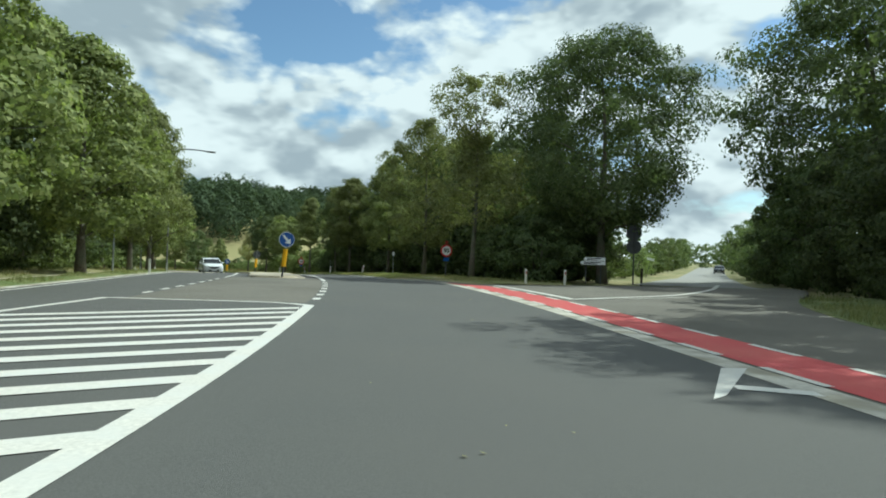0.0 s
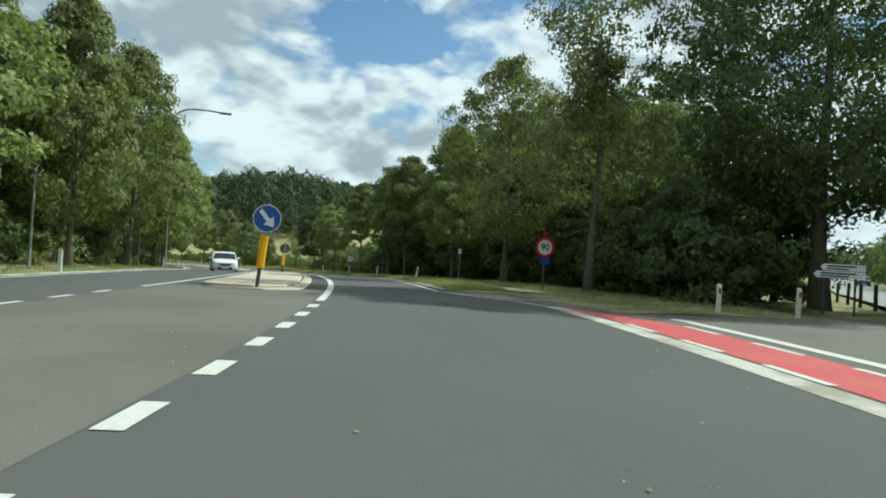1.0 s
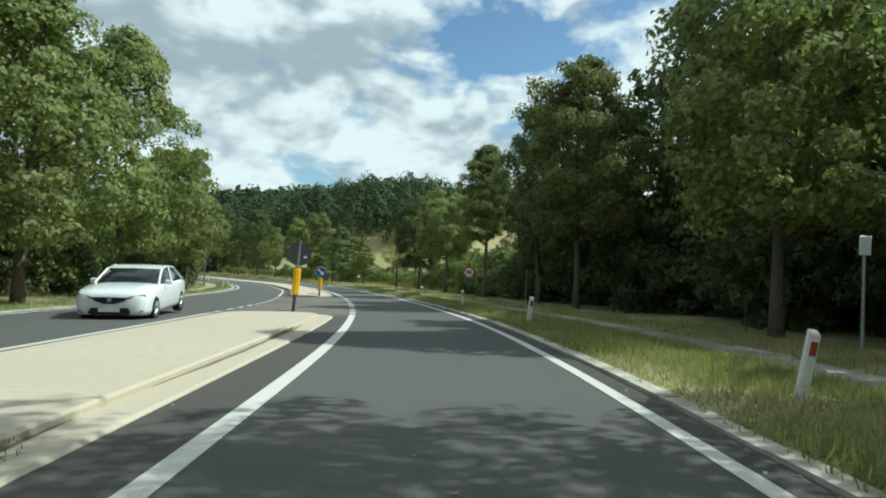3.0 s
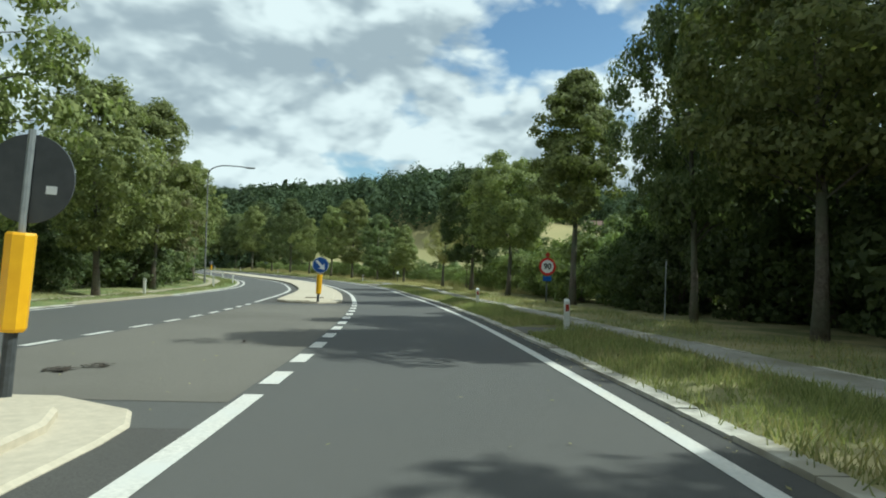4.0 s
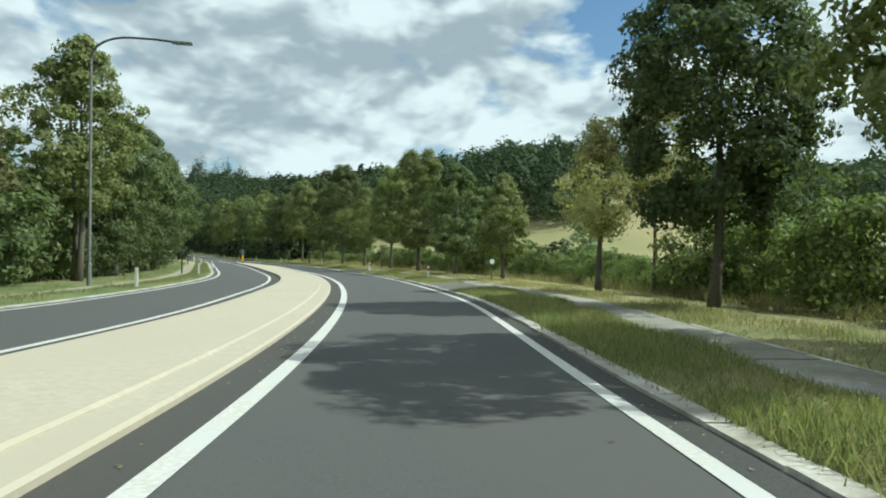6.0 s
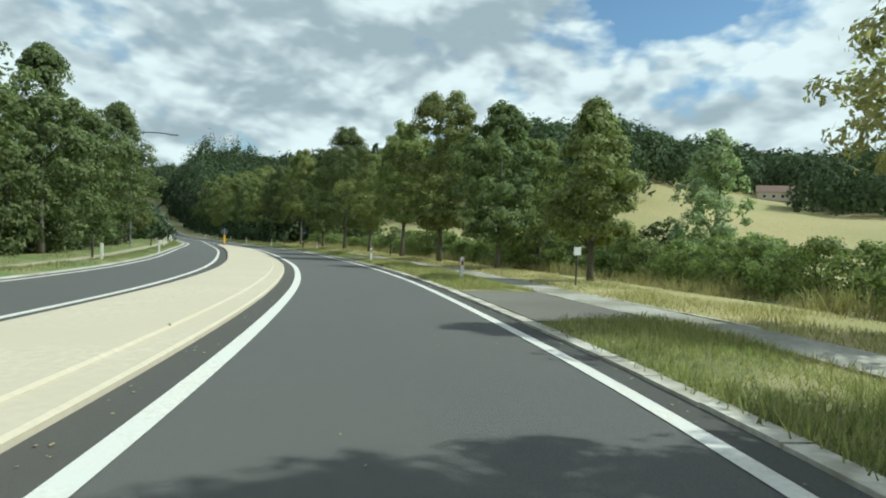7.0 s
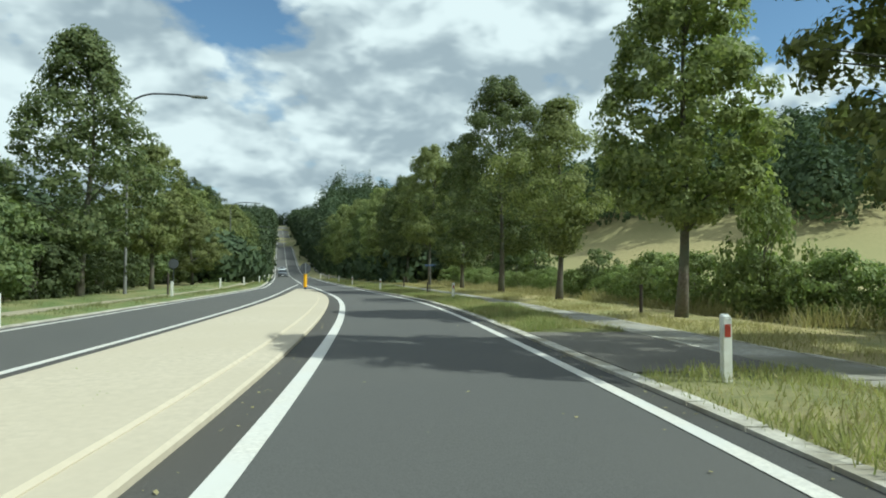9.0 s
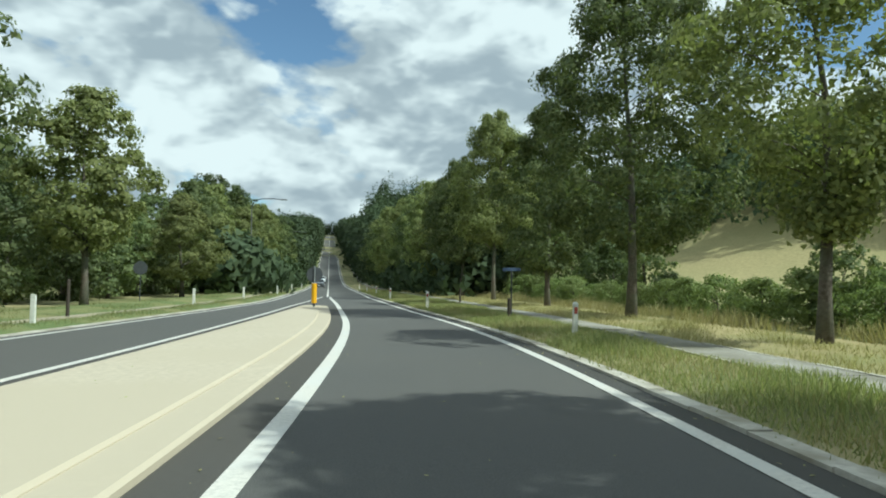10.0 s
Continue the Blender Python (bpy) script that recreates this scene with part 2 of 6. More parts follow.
LAMP_STEEL = material("weathered_lamp_steel", (0.24, 0.24, 0.225), 0.6, (0.17, 0.17, 0.16), 9, 5, 0.1, 40, metal=0.3)
STEEL_DARK = material("dark_post_steel", (0.075, 0.08, 0.085), 0.6, (0.05, 0.052, 0.055), 12, 5, 0.15, 40)
SIGN_BACK = material("sign_back_grey", (0.085, 0.09, 0.095), 0.6, (0.065, 0.07, 0.075), 6, 5)
YELLOW = material("yellow_plastic", (0.85, 0.46, 0.010), 0.45, (0.78, 0.40, 0.008), 5, 5, spec=0.4)
BLUE = material("sign_blue", (0.012, 0.085, 0.34), 0.35, (0.010, 0.075, 0.31), 5, 4, spec=0.45)
FADED_BLUE = material("faded_sign_blue", (0.07, 0.10, 0.17), 0.5, (0.055, 0.08, 0.14), 5, 4)
WHITE_SIGN = material("sign_white", (0.80, 0.81, 0.82), 0.35, (0.75, 0.76, 0.77), 5, 4, spec=0.45)
RED_SIGN = material("sign_red", (0.55, 0.015, 0.02), 0.35, (0.48, 0.012, 0.018), 5, 4, spec=0.45)
BLACK_SIGN = material("sign_black", (0.015, 0.015, 0.016), 0.4)
POST_WHITE = material("post_white_plastic", (0.78, 0.78, 0.74), 0.5, (0.62, 0.61, 0.55), 7, 6, 0.1, 40, (0.70, 0.68, 0.60), 2.0)
REFLECTOR = material("red_reflector", (0.40, 0.06, 0.04), 0.25, spec=0.6)
WOOD_DARK = material("dark_weathered_wood", (0.075, 0.06, 0.048), 0.9, (0.045, 0.038, 0.03), 20, 8, 0.5, 50)
RUST = material("rusty_grate", (0.20, 0.15, 0.10), 0.85, (0.12, 0.09, 0.065), 25, 8, 0.5, 60, metal=0.3)
CAR_WHITE = material("car_paint_white", (0.82, 0.83, 0.84), 0.25, (0.80, 0.81, 0.82), 3, 3, spec=0.5, coat=0.8)
CAR_BLACK = material("car_paint_black", (0.02, 0.021, 0.024), 0.25, spec=0.5, coat=0.8)
CAR_GREY = material("car_paint_grey", (0.10, 0.105, 0.115), 0.28, spec=0.5, coat=0.8)
CAR_GLASS = material("car_glass", (0.02, 0.024, 0.028), 0.06, spec=0.6)
TYRE = material("tyre_rubber", (0.02, 0.02, 0.02), 0.85)
RIM = material("alloy_rim", (0.5, 0.51, 0.53), 0.35, metal=0.8)
TRIM = material("black_trim", (0.018, 0.018, 0.02), 0.45)
LAMP_GLASS = material("headlamp_glass", (0.30, 0.33, 0.36), 0.12, (0.16, 0.18, 0.21), 30, 3, spec=0.6)
ROOF_TILE = material("roof_tiles", (0.21, 0.14, 0.11), 0.85, (0.16, 0.11, 0.09), 3, 6, 0.4, 8)
PLASTER = material("house_plaster", (0.62, 0.55, 0.44), 0.9, (0.54, 0.47, 0.38), 2, 6)

# ---------------------------------------------------------------- the line of the road
# s: metres along the driven lane, d: metres to its right.  Heading (to the left of +y) and slope come from low polynomials,
# then a bend into the long straight that climbs the hill.
TURN = (-7.59325e-11, 2.57863e-08, -2.9289e-06, 0.000122222, 0.00465387, 0.0443414)
FALL = (4.59516e-11, -1.96308e-08, 3.02619e-06, -0.000195832, 0.00436484, -0.0333799)
LONG, STRAIGHT = 149.96, radians(59.75)
S = np.arange(-80.0, 721.0, 1.0)
_in = np.clip(S, 0, LONG)
_u = np.clip((S - LONG) / 60, 0, 1)
HEAD = np.polyval(TURN, _in)
HEAD = np.where(S > LONG, HEAD + (STRAIGHT - HEAD) * (1 - (1 - _u) ** 2), HEAD)
GRADE = np.polyval(FALL, _in)
GRADE = np.where(S > LONG, np.interp(S, [LONG, 230, 270, 300, 340, 380, 600, 660, 700], [np.polyval(FALL, LONG), -0.018, -0.01, 0.02, 0.07, 0.085, 0.098, 0.09, 0.0]), GRADE)
_z = int(np.where(S == 0)[0][0])


def _run(v):
    mid = (v[1:] + v[:-1]) / 2
    c = np.concatenate([[0.0], np.cumsum(mid)])
    return c - c[_z]


_mid = (HEAD[1:] + HEAD[:-1]) / 2
RX = np.concatenate([[0.0], np.cumsum(-np.sin(_mid))])
RY = np.concatenate([[0.0], np.cumsum(np.cos(_mid))])
RX, RY = RX - RX[_z], RY - RY[_z]
RZ = 0.0511 + _run(GRADE)


def at(s, d, h=0.0):
    """World place at s along, d to the right of and h above the road."""
    x, y, a, z = np.interp(s, S, RX), np.interp(s, S, RY), np.interp(s, S, HEAD), np.interp(s, S, RZ)
    return Vector((float(x + d * np.cos(a)), float(y + d * np.sin(a)), float(z + h)))


def heading(s):
    return math.degrees(float(np.interp(s, S, HEAD)))


def table(*rows):
    """A smooth offset along the road from a few rows (s, d)."""
    k = np.array(rows, float)
    v = np.interp(S, k[:, 0], k[:, 1])
    pad = np.pad(v, 5, mode="edge")
    w = np.hanning(13)[1:-1]
    v = np.convolve(pad, w / w.sum(), mode="valid")
    return lambda s: np.interp(s, S, v)


LINE_L = table((-60, -2.0), (6, -2.0), (12, -2.02), (17, -1.93), (24, -1.78), (33, -1.64), (41, -1.66), (50, -1.68), (57, -1.56), (65, -1.58), (75, -1.66), (80, -1.67), (86, -1.6), (92, -1.6), (97, -1.47),
               (109, -1.44), (117, -1.38), (123, -1.26), (128, -1.22), (134, -1.1), (141, -1.06), (149, -1.06), (157, -1.15), (162, -1.2), (168, -1.38), (176, -1.9), (184, -2.25), (194, -2.7), (205, -2.9), (700, -2.94))
LINE_R = table((-60, 2.6), (30, 2.2), (36, 2.02), (43, 2.03), (50, 2.13), (58, 2.22), (64, 2.18), (69, 2.05), (78, 1.96), (85, 1.9), (92, 1.86), (97, 1.8), (103, 2.05), (109, 2.42), (117, 2.29), (126, 2.38), (133, 2.42), (141, 2.52),
               (149, 2.53), (156, 2.43), (161, 2.35), (167, 2.0), (176, 1.1), (184, 0.65), (197, 0.2), (215, 0.3), (700, 0.31))
OPP_R = table((-60, -7.4), (20, -6.9), (28, -6.62), (36, -6.35), (48, -6.3), (63, -6.15), (71, -5.95), (77, -5.7), (84, -5.7), (90, -5.72), (97, -5.42), (104, -5.1), (112, -5.12), (121, -4.8), (130, -4.75),
              (140, -4.85), (152, -4.95), (162, -4.85), (168, -4.78), (181, -4.5), (195, -3.7), (203, -3.15), (700, -3.1))
EDGE_L = table((-60, -11.0), (26, -10.5), (44, -10.4), (60, -10.8), (68, -10.7), (88, -10.3), (94, -9.95), (101, -9.4), (107, -8.8), (119, -8.3), (128, -7.95), (141, -8.0), (150, -8.15), (158, -8.15),
               (164, -7.95), (170, -7.6), (187, -6.3), (230, -6.0), (340, -6.3), (700, -6.3))
CYCLE = table((-60, 6.2), (30, 5.6), (38, 5.3), (46, 5.2), (56, 5.3), (64, 5.2), (70, 4.7), (78, 4.3), (88, 4.15), (97, 4.05), (102, 4.5), (109, 5.4), (114, 5.35), (121, 5.1), (130, 5.35), (143, 5.5), (152, 5.4), (161, 5.15), (175, 4.9), (190, 4.6), (215, 4.6), (700, 4.6))


def nearest(x, y):
    """s and d of many places, by the nearest metre of the road."""
    x, y = np.atleast_1d(x), np.atleast_1d(y)
    s, d = np.zeros(len(x)), np.zeros(len(x))
    for k in range(0, len(x), 4000):
        i = ((x[k:k + 4000, None] - RX) ** 2 + (y[k:k + 4000, None] - RY) ** 2).argmin(1)
        qx, qy, a = x[k:k + 4000] - RX[i], y[k:k + 4000] - RY[i], HEAD[i]
        s[k:k + 4000] = S[i] - qx * np.sin(a) + qy * np.cos(a)
        side = qx * np.cos(a) + qy * np.sin(a)
        far = np.hypot(qx, qy)
        d[k:k + 4000] = np.sign(side + 1e-9) * np.maximum(np.abs(side), far * 0.999)
    return s, d


def smooth(a, b, v):
    u = np.clip((v - a) / (b - a), 0, 1)
    return u * u * (3 - 2 * u)


def land(x, y):
    """Height of the land: level beside the road, a valley, and the wooded hill to the north of it."""
    x, y = np.atleast_1d(np.asarray(x, float)), np.atleast_1d(np.asarray(y, float))
    s, d = nearest(x, y)
    z = np.interp(s, S, RZ)
    ramp = np.maximum(y - 190 + 0.05 * x, 0)
    hill = -4.5 + 0.16 * np.minimum(ramp, 250) * smooth(0, 60, ramp) + 6 * np.sin(x / 170 + 1.2) * smooth(60, 260, ramp) + 3 * np.sin(y / 75 + x / 120) * smooth(60, 200, ramp)
    hill = hill + 5 * np.exp(-((x + 190) ** 2 + (y - 300) ** 2) / (2 * 40.0 ** 2))
    hill = hill + 12.5 * np.exp(-((x + 105) ** 2 + (y - 270) ** 2) / (2 * 28.0 ** 2))
    hill = -4.5 + (hill + 4.5) * (1 - 0.22 * smooth(-90, -35, x))
    hill = np.where(x > 0, -0.5 + (hill + 0.5) * smooth(90, 10, x), hill)
    w = smooth(14, 75, np.abs(d)) * np.where(y < 60, smooth(60, -60, y) * 0 + np.clip((y + 200) / 260, 0, 1), 1)
    flat = z + 0.012 * np.clip(np.abs(d) - 8, 0, 60)
    bank = 15 * np.exp(-((x + 285) ** 2 + (y - 278) ** 2) / (2 * 30.0 ** 2)) * smooth(9, 20, d)
    return flat * (1 - w) + hill * w + bank


def ground_at(x, y):
    return float(land(x, y)[0])


def on_land(s, d, h=0.0):
    p = at(s, d)
    p.z = ground_at(p.x, p.y) + h
    return p


# ---------------------------------------------------------------- mesh helpers
def link_mesh(name, verts, faces, mat, parent=None, label="", smooth_shade=False):
    me = bpy.data.meshes.new(name)
    me.from_pydata([tuple(v) for v in verts], [], faces)
    me.materials.append(mat)
    if smooth_shade:
        me.polygons.foreach_set("use_smooth", [True] * len(me.polygons))
    me.update()
    ob = new(name, me)
    if parent is not None:
        ob.parent = parent
    if label:
        ob["label"] = label
    return ob


def part(name, bm, mat, parent=None, label="", smooth_shade=False):
    me = bpy.data.meshes.new(name)
    bm.normal_update()
    bm.to_mesh(me)
    bm.free()
    me.materials.append(mat)
    if smooth_shade:
        me.polygons.foreach_set("use_smooth", [True] * len(me.polygons))
    ob = new(name, me)
    if parent is not None:
        ob.parent = parent
    if label:
        ob["label"] = label
    return ob


def box(bm, cx, cy, cz, sx, sy, sz, bevel=0.0):
    g = bmesh.ops.create_cube(bm, size=1.0, matrix=Matrix.Translation((cx, cy, cz)) @ Matrix.Diagonal((sx, sy, sz, 1)))
    if bevel:
        bmesh.ops.bevel(bm, geom=list({e for v in g["verts"] for e in v.link_edges}), offset=bevel, segments=1, affect="EDGES")
    return bm


def tube(bm, points, radii, sides=8, cap=True):
    """A tapered tube through points."""
    rings = []
    pts, radii = [Vector(p) for p in points], [float(r) for r in radii]
    for i, p in enumerate(pts):
        t = (pts[min(i + 1, len(pts) - 1)] - pts[max(i - 1, 0)]).normalized()
        a = t.orthogonal().normalized() if abs(t.z) < 0.99 else Vector((1, 0, 0))
        a = (a - t * a.dot(t)).normalized()
        b = t.cross(a)
        rings.append([bm.verts.new(p + radii[i] * (math.cos(2 * math.pi * k / sides) * a + math.sin(2 * math.pi * k / sides) * b)) for k in range(sides)])
    for r0, r1 in zip(rings, rings[1:]):
        best = min(range(sides), key=lambda q: (r0[0].co - r1[q].co).length)
        for k in range(sides):
            bm.faces.new((r0[k], r0[(k + 1) % sides], r1[(k + 1 + best) % sides], r1[(k + best) % sides]))
    if cap:
        bm.faces.new(rings[0][::-1]), bm.faces.new(rings[-1])
    return bm


def disc(bm, radius, y, thick, sides=40, ring=0.0):
    """A round plate facing -y (its front at y), centred on the origin; ring: the width of a ring instead of a full plate."""
    def loop(r, yy):
        return [bm.verts.new((r * math.cos(2 * math.pi * k / sides), yy, r * math.sin(2 * math.pi * k / sides))) for k in range(sides)]
    if not ring:
        f, b = loop(radius, y), loop(radius, y + thick)
        bm.faces.new(f), bm.faces.new(b[::-1])
        for k in range(sides):
            bm.faces.new((f[(k + 1) % sides], f[k], b[k], b[(k + 1) % sides]))
    else:
        o, i = loop(radius, y), loop(radius - ring, y)
        for k in range(sides):
            bm.faces.new((o[k], o[(k + 1) % sides], i[(k + 1) % sides], i[k]))
    return bm


def strip(name, s0, s1, d0, d1, mat, h=0.0, step=1.0, cols=1, skirt=0.0, h1=None, parent=None, cross=None):
    """A band along the road between two offsets (numbers or tables), h above it; skirt: a vertical drop at both sides and ends."""
    f0 = d0 if callable(d0) else (lambda s: d0)
    f1 = d1 if callable(d1) else (lambda s: d1)
    n = max(2, int(round((s1 - s0) / step)) + 1)
    ss = np.linspace(s0, s1, n)
    verts, faces = [], []
    for s in ss:
        a, b = float(f0(s)), float(f1(s))
        for c in range(cols + 1):
            u = c / cols
            hh = h if h1 is None else h + (h1 - h) * u
            if cross:
                hh += cross(s, u)
            verts.append(at(s, a + (b - a) * u, hh))
    w = cols + 1
    for i in range(n - 1):
        for c in range(cols):
            k = i * w + c
            faces.append((k, k + 1, k + w + 1, k + w))
    if skirt:
        rim = [i * w for i in range(n)] + [(n - 1) * w + c for c in range(1, w)] + [i * w + cols for i in range(n - 2, -1, -1)] + [c for c in range(cols - 1, 0, -1)]
        base = len(verts)
        verts += [verts[k] - Vector((0, 0, skirt)) for k in rim]
        for q in range(len(rim)):
            r = (q + 1) % len(rim)
            faces.append((rim[q], rim[r], base + r, base + q))
    return link_mesh(name, verts, faces, mat, parent)


def patch(name, outline, mat, h, drop=0.0):
    """A flat-laid piece with an outline of (s, d)."""
    bm = bmesh.new()
    vs = [bm.verts.new(at(s, d, h)) for s, d in outline]
    bm.faces.new(vs)
    if drop:
        low = [bm.verts.new(v.co - Vector((0, 0, drop))) for v in vs]
        for i in range(len(vs)):
            j = (i + 1) % len(vs)
            bm.faces.new((vs[i], low[i], low[j], vs[j]))
    bmesh.ops.recalc_face_normals(bm, faces=bm.faces[:])
    return part(name, bm, mat)

# ---------------------------------------------------------------- ground
SIDE_SIN, SIDE_COS = math.sin(radians(24)), math.cos(radians(24))


MOUTH = table((-60, 6.8), (-8, 7.2), (3, 8.6), (8, 9.4), (12, 10.5), (15, 11.9), (19, 14.2), (22, 17), (25, 21), (30, 26))  # kerbless edge of the junction


def build_ground():
    """One sheet of land to the horizon, fine near the road and coarse far off, sunk a little under the paved parts."""
    def axis(lo, hi, step, reach):
        a = list(np.arange(lo, hi + 0.1, step))
        k, g = step, 1.22
        while a[-1] < reach:
            k *= g
            a.append(a[-1] + k)
        k = step
        while a[0] > -reach:
            k *= g
            a.insert(0, a[0] - k)
        return np.array(a)
    gx, gy = axis(-210, 70, 2.0, 3200), axis(-40, 240, 2.0, 3200)
    X, Y = np.meshgrid(gx, gy)
    x, y = X.ravel(), Y.ravel()
    z = land(x, y)
    s, d = nearest(x, y)
    rough = np.array([noise.noise((px * 0.11, py * 0.11, 0.0)) for px, py in zip(x, y)])
    lo, hi = EDGE_L(s) - 3.4, CYCLE(s) + 2.2
    inside = (d > lo) & (d < hi)
    z = np.where(inside, z - 0.16, z + 0.10 * rough - 0.02)
    z = np.where((s > -60) & (s < 36) & (d > 0) & (d < np.minimum(30, MOUTH(s) + 2.0)), np.minimum(z, side_z(x, y) - 0.16), z)
    ahead, side = (x - 13.4) * SIDE_SIN + (y - 33) * SIDE_COS, (x - 13.4) * SIDE_COS - (y - 33) * SIDE_SIN
    z = np.where((np.abs(side) < 5) & (ahead > -20) & (ahead < 200), side_z(x, y) - 0.16, z)
    z = np.where((np.abs(side) >= 5) & (np.abs(side) < 20) & (ahead > 4) & (ahead < 180), np.maximum(z, side_z(x, y) - 0.12), z)
    w = len(gx)
    faces = [(j * w + i, j * w + i + 1, (j + 1) * w + i + 1, (j + 1) * w + i) for j in range(len(gy) - 1) for i in range(w - 1)]
    ob = link_mesh("ground", np.stack([x, y, z], 1), faces, GRASS, smooth_shade=True)
    me = ob.data
    me.materials.append(FIELD)
    centre = np.array([me.polygons[k].center[:2] for k in range(len(me.polygons))])
    fs, fd = nearest(centre[:, 0], centre[:, 1])
    is_field = (fd > np.where((fs > 120) & (fs < 215), 15, 24)) & (fs > 60) & (centre[:, 1] > 110) & (centre[:, 0] < 5)
    me.polygons.foreach_set("material_index", is_field.astype(np.int32))
    return tagged(ob, "grass land and stubble field rising to a hill", "ground", kind="structure")


def side_z(x, y):
    """Height of the side road, which leaves level with the main road."""
    s, d = nearest(np.atleast_1d(x), np.atleast_1d(y))
    return np.interp(np.clip(s, 0, 60), S, RZ) + 0.006 * np.clip(d - 6, 0, 120)


ground = build_ground()


def structure(ob, label, category):
    return tagged(ob, label, category, kind="structure")


KERB_IN = lambda s: LINE_R(s) + 0.40
KERB_OUT = lambda s: LINE_R(s) + 0.63
ASPH_L = lambda s: EDGE_L(s) - 0.38
structure(strip("road", -78, 716, ASPH_L, lambda s: np.where(s < 36, 4.5, KERB_IN(s)), ASPHALT, 0.0, 1.0, 8, 0.12), "grey asphalt road of two lanes, patched and worn", "road")
# darker strips beside the island and along the right-hand kerb
structure(strip("gutter", 39, 200, lambda s: LINE_R(s) + 0.10, KERB_IN, ASPHALT_EDGE, 0.004), "dark asphalt gutter along the kerb", "gutter")
structure(strip("turning_lane", 16.5, 34, lambda s: OPP_R(s) + 0.15, lambda s: LINE_L(s) - 0.15, ASPHALT_OLD, 0.004, 1.0, 3), "brownish worn asphalt turning lane", "road")
structure(strip("turning_lane", 66, 85, lambda s: OPP_R(s) + 0.15, lambda s: LINE_L(s) - 0.15, ASPHALT_OLD, 0.004, 1.0, 3), "brownish worn asphalt turning lane", "road")
structure(strip("gutter", 35, 65, lambda s: -5.6, lambda s: LINE_L(s) - 0.08, ASPHALT_DARK, 0.003, 1.0, 3), "dark asphalt beside the traffic island", "gutter")
structure(strip("gutter", 86, 182, lambda s: OPP_R(s) + 0.10, lambda s: LINE_L(s) - 0.08, ASPHALT_DARK, 0.003, 1.0, 3), "dark asphalt beside the traffic island", "gutter")

# kerbs in lengths, with joints
random.seed(3)


def kerb_run(name, s0, s1, inner, outer, label, h=0.05, every=1.0):
    run = tagged(new(name), label, "kerb", kind="structure")
    s = s0
    while s < s1:
        e = min(s + every, s1)
        w = random.uniform(-0.012, 0.012)
        o = strip("kerb_stone", s + 0.012, e - 0.012, lambda q: inner(q) + w, lambda q: outer(q) + w, KERB, h + random.uniform(-0.008, 0.006), 0.5, 1, 0.14, parent=run)
        s = e
    return run


kerb_run("kerb", 38, 200, KERB_IN, KERB_OUT, "pale weathered concrete kerb beside the lane", 0.045)
structure(strip("kerb", 200, 420, KERB_IN, KERB_OUT, KERB, 0.045, 2.0, 1, 0.12), "pale weathered concrete kerb on the hill", "kerb")
structure(strip("kerb", -70, 82, lambda s: ASPH_L(s) - 0.22, ASPH_L, KERB, 0.03, 1.0, 1, 0.12), "narrow concrete edging along the road", "kerb")
structure(strip("kerb", 92, 420, lambda s: ASPH_L(s) - 0.22, ASPH_L, KERB, 0.03, 1.0, 1, 0.12), "narrow concrete edging along the road", "kerb")


CROSSINGS = ((73.6, 75.4), (115.0, 121.0), (142.8, 148.2))


def hump(k, amp, cut=False):
    def rise(s, u):
        q = min((min(abs(s - a), abs(s - b)) if not a <= s <= b else 0.0) for a, b in CROSSINGS) if cut else 9.0
        return (amp * math.sin(math.pi * u) + 0.05 * noise.noise((s * 0.35, u * 2.0, k)) * math.sin(math.pi * u) ** 0.5) * min(1.0, q / 1.5) * min(1.0, max(0.0, s - 36.6) / 2.5 if cut else 1.0)
    return rise


structure(strip("verge", 36.6, 716, KERB_OUT, lambda s: CYCLE(s), GRASS, 0.03, 1.0, 5, 0.22, cross=hump(1.0, 0.06, True)), "rough green and yellow grass verge", "verge")
structure(strip("verge", 38, 112, lambda s: CYCLE(s) + 1.25, lambda s: CYCLE(s) + 5.5, GRASS, 0.03, 1.0, 5, 0.22, cross=hump(2.0, 0.10)), "dry grass verge under the roadside trees", "verge")
structure(strip("verge", 112, 716, lambda s: CYCLE(s) + 1.25, lambda s: CYCLE(s) + 5.5, STRAW, 0.03, 1.0, 5, 0.22, cross=hump(2.0, 0.10)), "mown straw-yellow verge under the roadside trees", "verge")
structure(strip("verge", -78, 716, lambda s: ASPH_L(s) - 1.75, lambda s: ASPH_L(s) - 0.22, LAWN, 0.03, 1.0, 4, 0.22, cross=hump(3.0, 0.07)), "short green grass verge", "verge")
structure(strip("footpath", -78, 716, lambda s: ASPH_L(s) - 2.75, lambda s: ASPH_L(s) - 1.75, GRAVEL, 0.035, 1.0, 2), "narrow tan gravel footpath", "footpath")
structure(strip("verge", -78, 84, lambda s: ASPH_L(s) - 6.5, lambda s: ASPH_L(s) - 2.75, GRASS, 0.03, 1.0, 4, 0.22, cross=hump(4.0, 0.12)), "dry grass strip in front of the trees", "verge")
structure(strip("verge", 84, 716, lambda s: ASPH_L(s) - 6.5, lambda s: ASPH_L(s) - 2.75, LAWN, 0.03, 1.0, 4, 0.22, cross=hump(4.0, 0.12)), "green grass strip in front of the trees", "verge")

